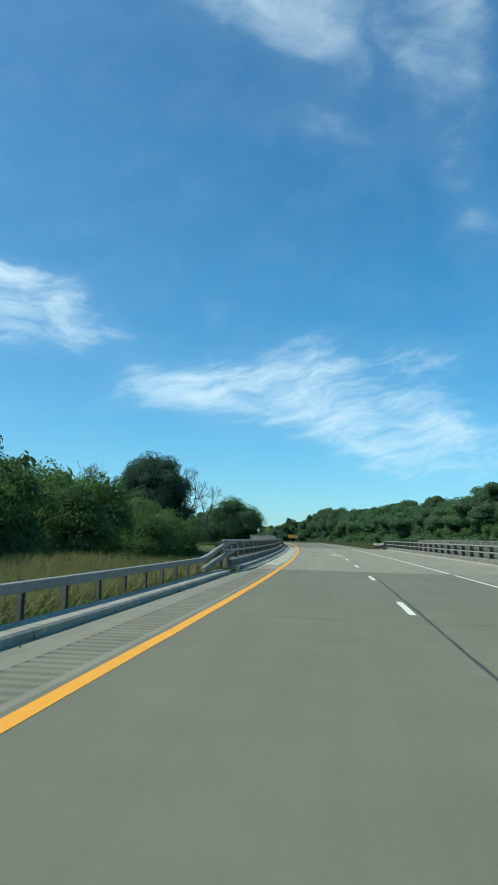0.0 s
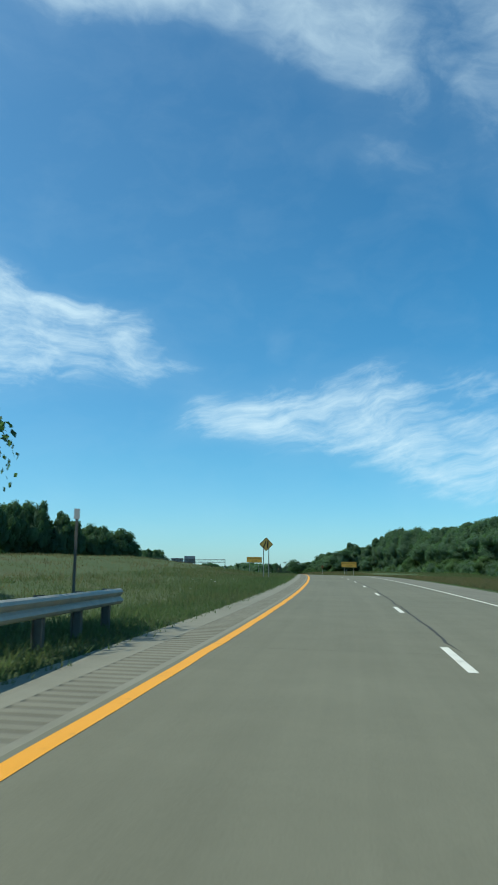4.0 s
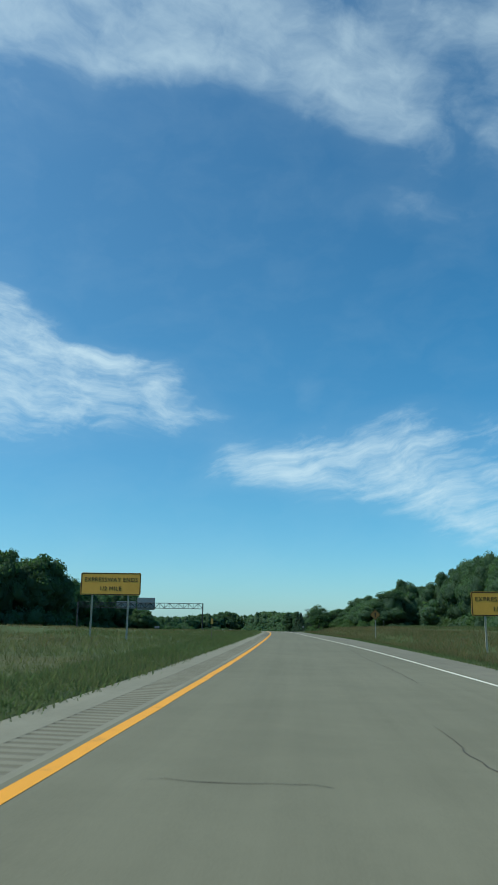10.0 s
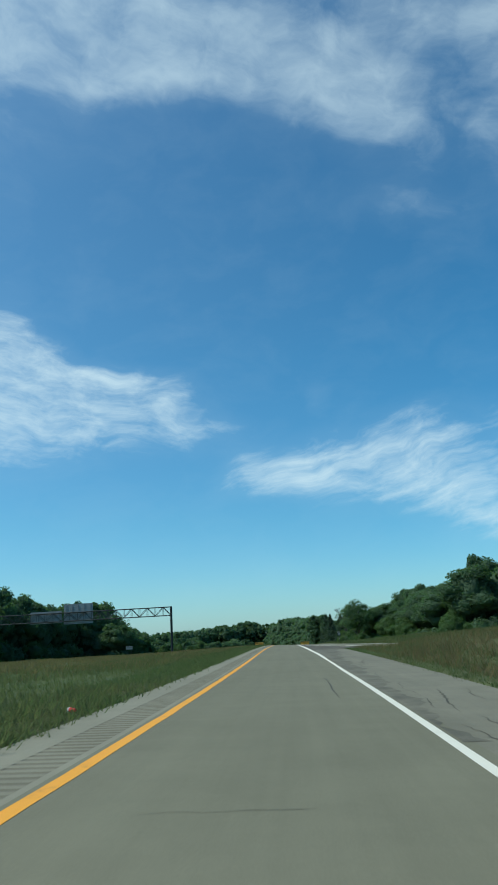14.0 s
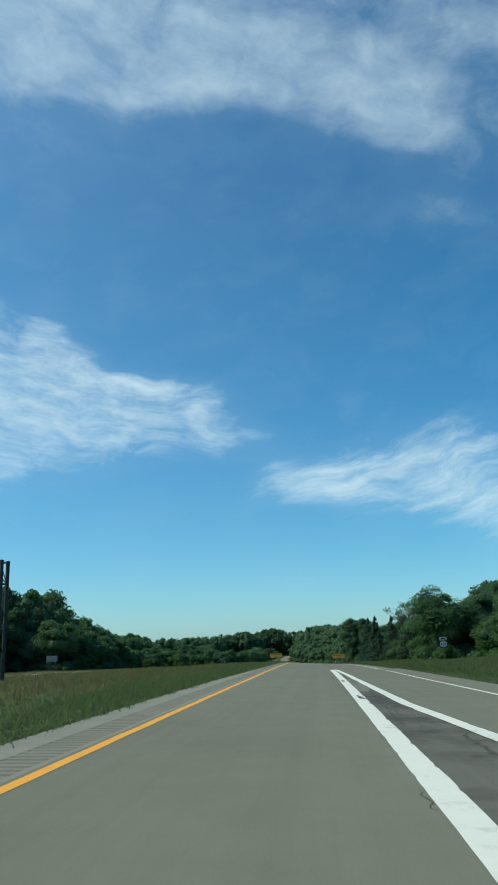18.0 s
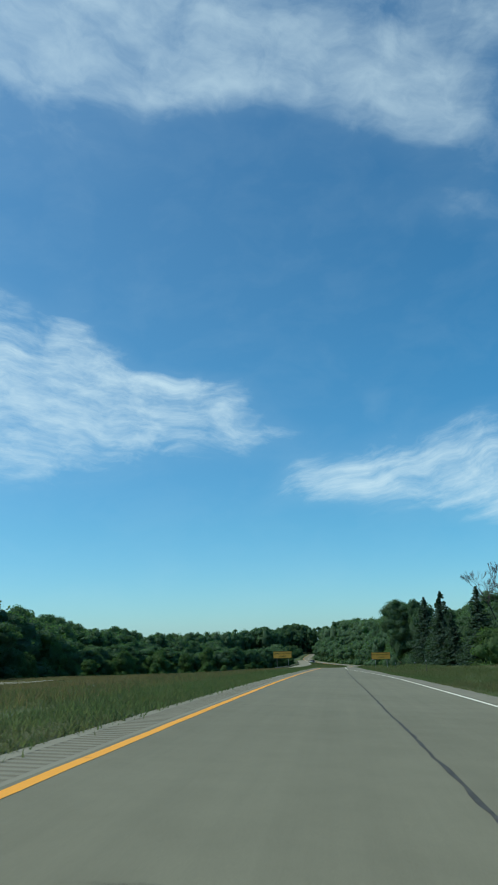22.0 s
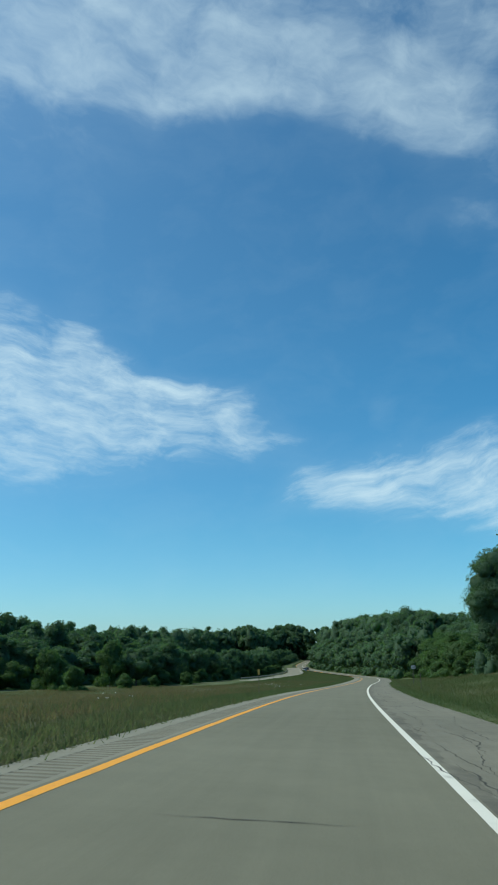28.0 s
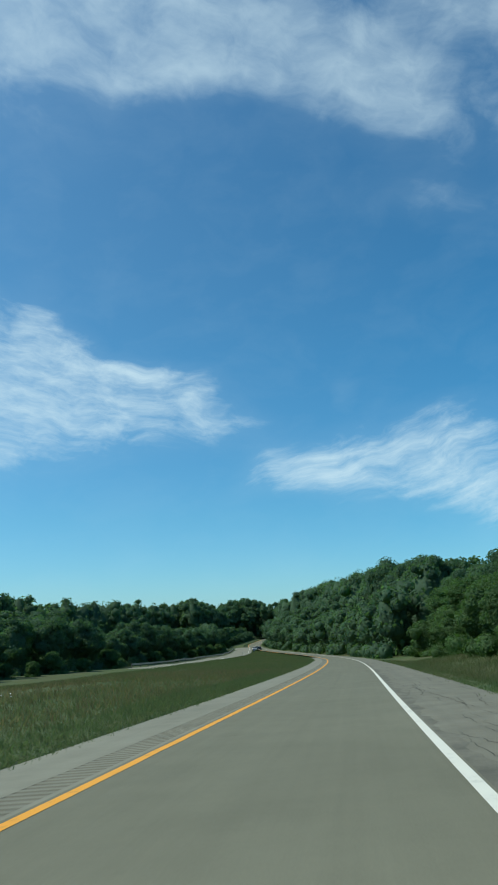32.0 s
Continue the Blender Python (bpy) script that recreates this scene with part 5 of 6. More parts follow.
# ---- meadow grass ----
def build_grass(name, seed, count, s_range, u_of, h_lo, h_hi, label, material, blades=3, wide=0.05):
    rng = np.random.default_rng(seed)
    s = rng.uniform(*s_range, count)
    u = u_of(s, rng.random(count))
    keep = ~((s > BRIDGE_A - 1) & (s < BRIDGE_B + 1))
    s, u = s[keep], u[keep]
    x, y = spot(s, u)
    z = ground_z(s, u)
    patchy = 0.78 + 0.22 * np.sin(s * 0.17 + 2 * np.sin(u * 0.3)) * np.sin(u * 0.41 + s * 0.05)
    h = (h_lo + (h_hi - h_lo) * rng.random(len(s))) * patchy * (0.6 + 0.4 * ease(0.1, 1.8, np.maximum(left_edge(s) - u, u - pave_right(s))))
    V, n = [], len(s)
    for b in range(blades):
        a = rng.uniform(0, 6.283, n)
        lean = rng.uniform(0.3, 1.4, n) * h
        ox, oy = rng.normal(0, 0.14, n), rng.normal(0, 0.14, n)
        wx, wy = -np.sin(a) * wide * (0.5 + h), np.cos(a) * wide * (0.5 + h)
        base = np.stack([x + ox, y + oy, z - 0.03], 1)
        w = np.stack([wx, wy, 0 * wx], 1)
        tip = base + np.stack([np.cos(a) * lean, np.sin(a) * lean, h], 1)
        V.append(np.stack([base - w, base + w, tip], 1).reshape(-1, 3))
    v = np.concatenate(V)
    f = np.arange(len(v)).reshape(-1, 3)
    ob = mesh_object(name, v, f, material)
    tagged(ob, label, "grass", "", "stuff")


build_grass("meadow_grass", 1, 130000, (-30, 960), lambda s, r: left_edge(s) - 0.12 - 13 * r ** 1.5, 0.12, 0.40, "tall dry green and tan grass on the median", M_GRASS, 4, 0.021)
build_grass("verge_grass", 7, 60000, (108, 1040), lambda s, r: left_edge(s) - 0.02 - 3.2 * r ** 1.4, 0.14, 0.38, "short green grass and weeds along the shoulder's edge", M_VERGE, 4, 0.026)
build_grass("verge_grass", 8, 45000, (230, 900), lambda s, r: pave_right(s) + 0.02 + 3.5 * r ** 1.3, 0.08, 0.26, "green verge grass beside the old shoulder", M_VERGE, 4, 0.026)
build_grass("meadow_grass", 2, 90000, (-30, 910), lambda s, r: pave_right(s) + 0.1 + 13 * r ** 1.4, 0.07, 0.28, "tall dry grass along the broad shoulder", M_GRASS, 4, 0.016)
build_grass("seeding_grass", 9, 14000, (110, 420), lambda s, r: -9 - 30 * r, 0.18, 0.44, "thin tan seed heads over the green median", M_SEED, 3, 0.026)
build_grass("seeding_grass", 3, 110000, (400, 880), lambda s, r: -5.5 - 53 * r, 0.2, 0.52, "reddish tan seeding grass further across the median", M_SEED, 3, 0.026)
build_grass("seeding_grass", 12, 60000, (860, 1175), lambda s, r: left_edge(s) - 0.1 + (opp_mid(s) + 5.6 - left_edge(s)) * r, 0.2, 0.5, "olive and tan grass on the narrowing tongue of the median", M_GRASS, 3, 0.04)
build_grass("meadow_grass", 5, 22000, (375, 980), lambda s, r: pave_right(s) + 13 + 20 * r, 0.15, 0.36, "tall meadow grass below the trees", M_SEED, 3, 0.03)


build_grass("meadow_grass", 6, 22000, (-20, 33), lambda s, r: -2.6 - 9 * r, 0.45, 0.95, "tall straw-coloured grass behind the guard rail", M_STRAW, 3, 0.016)
build_grass("dry_grass", 10, 34000, (108, 430), lambda s, r: pave_right(s) + 0.8 + 14 * r ** 1.2, 0.28, 0.6, "dry tan and olive grass beside the broad shoulder", M_SEED, 3, 0.02)
build_grass("meadow_grass", 13, 36000, (150, 520), lambda s, r: np.where(s < 300, pave_right(s) + 12 + 34 * r, ramp_edge(s) + 2.5 + 26 * r), 0.3, 0.6, "olive grass on the bank below the wood", M_GRASS, 3, 0.05)
build_grass("dry_grass", 11, 34000, (514, 900), lambda s, r: pave_right(s) + 1.0 + 12 * r, 0.28, 0.6, "tall olive green grass below the trees", M_GRASS, 3, 0.02)


def flowers():
    rng = np.random.default_rng(4)
    spots = []
    for c, d, k in ((343.2, -6, 14), (346.6, -4, 8), (334.2, -7.2, 10), (571, -10.6, 26), (813.8, -10.6, 30), (809.3, -7.2, 22), (784.7, -6, 10), (827.3, -14, 22), (728.6, -7.2, 10), (150.8, -6, 6), (261.6, -14, 16)):
        spots += [(c + rng.normal(0, 2.5), d + rng.normal(0, 0.9)) for _ in range(k * 2 // 3)]
    v, f = [], []
    for s, u in spots:
        x, y = spot(s, u)
        z = float(ground_z(s, u)) + rng.uniform(0.35, 0.65)
        for _ in range(2):
            p, q = leaf_quads(np.array([[x + rng.normal(0, 0.04), y + rng.normal(0, 0.04), z]]), np.array([[0, -0.5, 0.8]]), 0.06, rng)
            k = len(v)
            v += list(p)
            f.append((k, k + 1, k + 2, k + 3))
    ob = mesh_object("meadow_flowers", np.array(v), f, M_FLOWER)
    tagged(ob, "small white flower heads scattered in the grass", "flowers", "", "stuff")


flowers()


# ---- bridge: parapets, rails, fence ----
def along(s, u, dz):
    x, y = spot(s, u)
    return Vector((float(x), float(y), float(road_z(s, u)) + dz))


def sweep(name, s_list, profile, material, parent, label="", side=1):
    """A closed profile of (u, height) points swept along the road."""
    n = len(profile)
    v, f = [], []
    for s in s_list:
        for u, h in profile:
            v.append(along(s, u, h))
    for i in range(len(s_list) - 1):
        for j in range(n):
            a, b = i * n + j, i * n + (j + 1) % n
            f.append((a, b, b + n, a + n))
    f += [tuple(range(n)), tuple(range((len(s_list) - 1) * n, len(s_list) * n))]
    return mesh_object(name, v, f, material, parent, label)


def bridge_rail(side, u0, s0, s1, fence_from, fence_to):
    """Kerb, parapet wall, steel posts, two rails and a chain-link fence."""
    d = side
    rail = thing("bridge_railing", Matrix.Identity(4), "concrete bridge parapet with steel posts, two rails and mesh fence" if fence_to > fence_from else "low concrete bridge parapet with steel posts and rails", "railing", "bridge railings")
    ss = np.linspace(max(s0, BRIDGE_A - 1), s1, 22)
    sweep("kerb", ss, [(u0, -0.1), (u0, 0.07), (u0 + d * 0.04, 0.10), (u0 + d * 0.36, 0.11), (u0 + d * 0.36, -0.1)], M_CONC, rail, "weathered concrete kerb")
    sweep("parapet", ss, [(u0 + d * 0.362, -0.4), (u0 + d * 0.362, 0.33), (u0 + d * 0.40, 0.37), (u0 + d * 0.90, 0.41), (u0 + d * 0.92, 0.38), (u0 + d * 0.92, -0.4)], M_CONC_DARK, rail, "dark concrete parapet wall")
    s = s0
    um = u0 + d * 0.66
    while s < s1 - 0.3:
        bm = bmesh.new()
        p = along(s, um, 0)
        t = Matrix.Rotation(heading(s), 4, "Z")
        # a web leaning back along the road, between two flanges, on a base plate
        for x, w, t0, t1 in ((-0.13, 0.02, 0.36, 0.20), (0.13, 0.02, 0.36, 0.20), (0.0, 0.24, 0.05, 0.05)):
            r = bmesh.ops.create_cube(bm, size=1.0)
            for v in r["verts"]:
                up = v.co.z > 0
                half = (t1 if up else t0)
                q = Vector((x + v.co.x * w, v.co.y * half + (0.0 if up else 0.06), 1.17 if up else 0.42))
                v.co = p + t.to_3x3() @ q
        box(bm, (0.36, 0.50, 0.035), p + Vector((0, 0, 0.425)), 0.006, t)
        part("post", bm, M_POST, rail)
        s += 2.97
    for h, r in ((0.77, 0.05), (1.19, 0.055)):
        seg = np.arange(s0, s1 + 0.1, 2.97)
        for a, b in zip(seg[:-1], seg[1:]):
            part("rail", rod(bmesh.new(), along(a, um - d * 0.17, h), along(b, um - d * 0.17, h), r, 8), M_RAIL, rail)
    if fence_to > fence_from:
        uf = u0 + d * 0.80
        seg = np.arange(fence_from, fence_to + 0.1, 2.97)
        for a in seg:
            part("fence_post", rod(bmesh.new(), along(a, uf, 0.44), along(a, uf, 1.53), 0.035, 8), M_RAIL, rail)
        for a, b in zip(seg[:-1], seg[1:]):
            part("top_rail", rod(bmesh.new(), along(a, uf, 1.50), along(b, uf, 1.50), 0.026, 6), M_RAIL, rail)
        # woven wires, diagonal both ways
        v, f = [], []
        pitch, w = 0.075, 0.005
        for sg in (1, -1):
            for a in np.arange(fence_from - 1.4, fence_to, pitch):
                lo, hi = (a, a + 1.02) if sg > 0 else (a + 1.02, a)
                h0, h1 = 0.47, 1.49
                pa, pb = [lo, h0], [hi, h1]
                if min(pa[0], pb[0]) < fence_from or max(pa[0], pb[0]) > fence_to:
                    continue
                A, B = along(pa[0], uf, pa[1]), along(pb[0], uf, pb[1])
                k = len(v)
                e, o = Vector((0, 0, w * 0.6)), Vector((w * 0.5, 0, 0))
                v += [A - e, A + e - o, A + e + o, B - e, B + e - o, B + e + o]
                f += [(k, k + 3, k + 4, k + 1), (k + 1, k + 4, k + 5, k + 2), (k + 2, k + 5, k + 3, k)]
        mesh_object("mesh", v, f, M_RAIL, rail, "fine woven chain-link wire mesh")
    return rail


bridge_rail(-1, -1.75, 30.5, 111.0, 46.4, 81.2)
bridge_rail(1, 11.9, 28.0, 110.0, 46.4, 81.2)


def guard_rail(points, label, post_gap=1.9, beam=True, beam_h=0.66):
    """A W-beam on posts, through (s, u, height of the beam's middle)."""
    g = thing("guard_rail", Matrix.Identity(4), label, "guard rail", "guard rails")
    ss = np.arange(points[0][0], points[-1][0] + 0.01, 0.95)
    us = np.interp(ss, [p[0] for p in points], [p[1] for p in points])
    hs = np.interp(ss, [p[0] for p in points], [p[2] for p in points])
    d = -1 if us.mean() < 0 else 1
    prof = [(0.0, -0.155), (-0.045, -0.13), (-0.075, -0.085), (-0.045, -0.04), (0.0, 0.0), (-0.045, 0.04), (-0.075, 0.085), (-0.045, 0.13), (0.0, 0.155)]
    prof = prof + [(a + 0.012, b) for a, b in reversed(prof)]
    n = len(prof)
    v, f = [], []
    for s, u, h in zip(ss, us, hs):
        for a, b in prof:
            v.append(along(s, u + d * a, h + b))
    for i in range(len(ss) - 1):
        for j in range(n):
            a, b = i * n + j, i * n + (j + 1) % n
            f.append((a, b, b + n, a + n))
    f += [tuple(range(n)), tuple(range((len(ss) - 1) * n, len(ss) * n))]
    mesh_object("beam", v, f, M_GALV, g, "galvanised corrugated steel beam")
    s = ss[0] + 0.3
    while s < ss[-1]:
        u, h = float(np.interp(s, ss, us)), float(np.interp(s, ss, hs))
        bm = bmesh.new()
        p = along(s, u + d * 0.12, 0)
        base = float(ground_z(s, u)) - 0.4
        top = p.z + h + 0.16
        t = Matrix.Rotation(heading(s), 4, "Z")
        q = Vector((p.x, p.y, (base + top) / 2))
        box(bm, (0.15, 0.012, top - base), q, 0, t)
        for k in (-0.075, 0.075):
            box(bm, (0.010, 0.11, top - base), q + t.to_3x3() @ Vector((k, 0, 0)), 0, t)
        part("post", bm, M_POST, g)
        s += post_gap
    return g


def box_rail(beams, label):
    """Square steel tubes through (s, u, height of the middle), the first on slim posts."""
    g = thing("guard_rail", Matrix.Identity(4), label, "guard rail", "guard rails")
    for n, pts in enumerate(beams):
        k = [[p[i] for p in pts] for i in range(3)]
        ss = np.unique(np.concatenate([np.arange(pts[0][0], pts[-1][0], 1.5), k[0]]))
        us, hs = np.interp(ss, k[0], k[1]), np.interp(ss, k[0], k[2])
        prof = [(-0.075, -0.065), (-0.065, -0.075), (0.065, -0.075), (0.075, -0.065), (0.075, 0.065), (0.065, 0.075), (-0.065, 0.075), (-0.075, 0.065)]
        v = [along(q, u + a, h + b) for q, u, h in zip(ss, us, hs) for a, b in prof]
        f = [(i * 8 + j, i * 8 + (j + 1) % 8, i * 8 + 8 + (j + 1) % 8, i * 8 + 8 + j) for i in range(len(ss) - 1) for j in range(8)]
        f += [tuple(range(8)), tuple(range(len(v) - 8, len(v)))]
        mesh_object("beam", v, f, M_RAIL, g, "square grey steel tube with chamfered edges")
        if n:
            continue
        d = -1 if us.mean() < 0 else 1
        q = ss[0] + 0.4
        while q < ss[-1]:
            u, h = float(np.interp(q, ss, us)), float(np.interp(q, ss, hs))
            p = along(q, u + d * 0.11, 0)
            lo, hi = float(ground_z(q, u)) - 0.4, p.z + h + 0.02
            t = Matrix.Rotation(heading(q), 4, "Z")
            bm = bmesh.new()
            c = Vector((p.x, p.y, (lo + hi) / 2))
            box(bm, (0.008, 0.14, hi - lo), c, 0, t)
            for e in (-0.07, 0.07):
                box(bm, (0.075, 0.009, hi - lo), c + t.to_3x3() @ Vector((0, e, 0)), 0, t)
            box(bm, (0.12, 0.14, 0.012), Vector((p.x, p.y, p.z + h - 0.083)), 0, t)
            part("post", bm, M_POST, g)
            q += 1.83


box_rail([[(-30, -2.3, 0.55), (25.3, -2.25, 0.55), (26.9, -2.24, 0.65), (28.5, -2.23, 0.82), (32.2, -2.2, 1.12), (34, -2.2, 1.13)], [(25.8, -2.27, 0.2), (28.5, -2.25, 0.42), (32.2, -2.22, 0.68), (34, -2.22, 0.72)]],
         "grey steel box-beam guard rail rising to the bridge railing")
guard_rail([(103, 11.7, 0.9), (107, 11.8, 0.75), (112, 12.0, 0.62), (122, 12.6, 0.60)], "short galvanised guard rail beyond the bridge")
box_rail([[(-30, 11.6, 0.55), (26, 11.6, 0.55), (32, 11.9, 1.0)]], "grey steel box-beam guard rail along the broad shoulder")
guard_rail([(105, -1.95, 0.8), (112, -2.1, 0.66), (120, -2.6, 0.6)], "short rusty guard rail end hidden in weeds")
for k in range(19):
    a = -30 + 3.05 * k
    slab = sweep("kerb_left", np.linspace(a, a + 3.02, 3), [(-1.56, -0.15), (-1.57, 0.10), (-1.61, 0.13), (-2.02, 0.145), (-2.06, 0.12), (-2.06, -0.15)], M_CONC, None)
    tagged(slab, "weathered concrete kerb slab below the guard rail", "kerb", "", "structure")


def far_rail():
    s = np.arange(953, 1190, 6.0)
    g = thing("guard_rail", Matrix.Identity(4), "long guard rail beside the opposite carriageway", "guard rail", "guard rails")
    v, f = [], []
    for a in s:
        u = float(opp_mid(a)) - 4.3
        x, y = spot(a, u)
        z = float(opp_z(a))
        v += [(float(x), float(y), z + 0.5), (float(x), float(y), z + 0.85), (float(x) - 0.06, float(y), z + 0.85), (float(x) - 0.06, float(y), z + 0.5)]
    for i in range(len(s) - 1):
        for j in range(4):
            f.append((i * 4 + j, i * 4 + (j + 1) % 4, i * 4 + 4 + (j + 1) % 4, i * 4 + 4 + j))
    mesh_object("beam", v, f, M_GALV, g)
    for a in s:
        u = float(opp_mid(a)) - 4.45
        x, y = spot(a, u)
        z = float(opp_z(a))
        part("post", box(bmesh.new(), (0.15, 0.15, 1.2), (float(x), float(y), z + 0.3)), M_POST, g)


far_rail()


# ---- signs ----
def text_mesh(name, text, size, material, parent, at, label="", squeeze=1.0):
    cu = bpy.data.curves.new(name, "FONT")
    cu.body, cu.size, cu.align_x, cu.align_y, cu.extrude = text, size, "CENTER", "CENTER", 0.004
    cu.space_character = 1.2
    tmp = bpy.data.objects.new(name, cu)
    scene.collection.objects.link(tmp)
    me = bpy.data.meshes.new_from_object(tmp.evaluated_get(bpy.context.evaluated_depsgraph_get()))
    bpy.data.objects.remove(tmp)
    me.materials.clear()
    me.materials.append(material)
    ob = new(name, me)
    ob.parent = parent
    ob.matrix_basis = Matrix.Translation(at) @ Matrix.Rotation(radians(90), 4, "X") @ Matrix.Diagonal((squeeze, 1, 1, 1))
    if label:
        tagged(ob, label)
    return ob


def legend_line(text, size, material, parent, z, y, squeeze=1.0):
    """One line of lettering, a part for each word, centred on the panel."""
    words = [text_mesh("legend", w, size, material, parent, (0, y, z), "black capital lettering", squeeze) for w in text.split()]
    wide = [(max(v.co.x for v in w.data.vertices) - min(v.co.x for v in w.data.vertices)) * squeeze for w in words]
    x = -(sum(wide) + 0.5 * size * (len(words) - 1)) / 2
    for w, k in zip(words, wide):
        w.location.x = x + k / 2
        x += k + 0.5 * size


def rounded_plate(bm, w, h, depth, r, at, turn=None):
    """An upright plate facing -y with rounded corners."""
    pts = []
    for cx, cz, a0 in ((w / 2 - r, h / 2 - r, 0), (-w / 2 + r, h / 2 - r, 90), (-w / 2 + r, -h / 2 + r, 180), (w / 2 - r, -h / 2 + r, 270)):
        for k in range(5):
            a = radians(a0 + k * 22.5)
            pts.append((cx + r * math.cos(a), cz + r * math.sin(a)))
    T = turn if turn is not None else Matrix.Identity(4)
    rings = []
    for y in (-depth / 2, depth / 2):
        rings.append([bm.verts.new(Vector(at) + T.to_3x3() @ Vector((x, y, z))) for x, z in pts])
    n = len(pts)
    bm.faces.new(rings[0])
    bm.faces.new(list(reversed(rings[1])))
    for i in range(n):
        bm.faces.new((rings[0][i], rings[1][i], rings[1][(i + 1) % n], rings[0][(i + 1) % n]))
    return bm


def border(bm, w, h, t, y, r, at=(0, 0, 0), turn=None):
    """A thin raised frame just inside a plate's rim."""
    T = turn if turn is not None else Matrix.Identity(4)

    def ring(wx, hz, rr):
        out = []
        for cx, cz, a0 in ((wx / 2 - rr, hz / 2 - rr, 0), (-wx / 2 + rr, hz / 2 - rr, 90), (-wx / 2 + rr, -hz / 2 + rr, 180), (wx / 2 - rr, -hz / 2 + rr, 270)):
            for k in range(5):
                a = radians(a0 + k * 22.5)
                out.append(Vector(at) + T.to_3x3() @ Vector((cx + rr * math.cos(a), y, cz + rr * math.sin(a))))
        return out

    o, i = ring(w, h, r), ring(w - 2 * t, h - 2 * t, max(0.01, r - t))
    vo, vi = [bm.verts.new(p) for p in o], [bm.verts.new(p) for p in i]
    n = len(o)
    for k in range(n):
        bm.faces.new((vo[k], vi[k], vi[(k + 1) % n], vo[(k + 1) % n]))
    return bm


def expressway_sign(s, u_mid, bottom, fraction, w=4.05, h=1.47, turn=0.0):
    """Yellow rectangular warning sign on two steel posts; bottom: height over the road line."""
    m = place(s, u_mid, None, turn)
    gz = m.translation.z
    zb = float(road_z(s, 0)) + bottom - gz
    g = thing("warning_sign", m, "yellow rectangular highway warning sign on two steel posts", "road sign", "expressway ends signs")
    zc = zb + h / 2
    part("panel", rounded_plate(bmesh.new(), w, h, 0.02, 0.12, (0, 0, zc)), M_SIGN, g, "yellow panel with black lettering")
    part("border", border(bmesh.new(), w - 0.05, h - 0.05, 0.05, -0.016, 0.10, (0, 0, zc)), M_BLACK, g)
    legend_line("EXPRESSWAY ENDS", 0.38, M_BLACK, g, zc + 0.27, -0.018, 0.93)
    legend_line(fraction + " MILE", 0.38, M_BLACK, g, zc - 0.31, -0.018, 0.93)
    for k in (-1, 1):
        bm = bmesh.new()
        x = k * w * 0.30
        lo = float(ground_z(s, u_mid + x)) - gz - 0.5
        box(bm, (0.10, 0.008, zb + h * 0.9 - lo), (x, 0.06, (zb + h * 0.9 + lo) / 2))
        for e in (-0.05, 0.05):
            box(bm, (0.008, 0.09, zb + h * 0.9 - lo), (x + e, 0.06, (zb + h * 0.9 + lo) / 2))
        part("post", bm, M_GALV, g, "galvanised steel sign post")
    return g


expressway_sign(306.6, -10.15, 2.88, "1/2")
expressway_sign(304.0, 14.9, 1.85, "1/2")
expressway_sign(713.6, -8.8, 2.2, "1/4")
expressway_sign(716.0, 12.4, 1.45, "1/4")


def diamond_sign(s, u, centre, size, label, symbol, sheet=None):
    m = place(s, u)
    gz = m.translation.z
    zc = float(road_z(s, 0)) + centre - gz
    g = thing("diamond_sign", m, label, "road sign")
    t = Matrix.Rotation(radians(45), 4, "Y")
    part("panel", rounded_plate(bmesh.new(), size, size, 0.02, 0.09, (0, 0, zc), t), sheet or M_SIGN, g, "yellow diamond panel")
    part("border", border(bmesh.new(), size - 0.04, size - 0.04, 0.035, -0.016, 0.08, (0, 0, zc), t), M_BLACK, g)
    k = size / 1.2
    if symbol == "lanes":
        for pts, w in ((((-0.30, -0.42), (-0.26, -0.18), (-0.10, 0.12), (-0.06, 0.42)), 0.12), (((0.14, -0.42), (0.17, -0.1), (0.19, 0.2), (0.2, 0.42)), 0.15)):
            bm = bmesh.new()
            vs = []
            for x, z in pts:
                vs.append((bm.verts.new(((x - w / 2) * k, -0.017, zc + z * k)), bm.verts.new(((x + w / 2) * k, -0.017, zc + z * k))))
            for (a, b), (c, d) in zip(vs[:-1], vs[1:]):
                bm.faces.new((a, b, d, c))
            part("symbol", bm, M_BLACK, g, "black lane stroke")
    else:
        bm = bmesh.new()
        q = [bm.verts.new((x * k, -0.017, zc + z * k)) for x, z in ((-0.07, -0.38), (0.07, -0.38), (0.07, 0.1), (0.2, 0.1), (0, 0.4), (-0.2, 0.1), (-0.07, 0.1))]
        bm.faces.new(q)
        part("symbol", bm, M_BLACK, g, "black arrow")
    for x in ((-0.25, 0.25) if symbol == "lanes" else (0.0,)):
        lo = float(ground_z(s, u + x)) - gz - 0.4
        bm = bmesh.new()
        top = zc + size * 0.25
        box(bm, (0.07, 0.008, top - lo), (x, 0.05, (top + lo) / 2))
        for e in (-0.035, 0.035):
            box(bm, (0.008, 0.06, top - lo), (x + e, 0.05, (top + lo) / 2))
        part("post", bm, M_GALV, g, "galvanised steel sign post")
    return g


diamond_sign(175.4, -4.1, 3.15, 0.94, "yellow diamond sign with two black lane strokes on two posts", "lanes", M_SIGN_DULL)
diamond_sign(337.3, 11.0, 2.3, 0.8, "yellow diamond sign with a black arrow, coloured dark as in shade", "arrow", M_SIGN_SHADED)


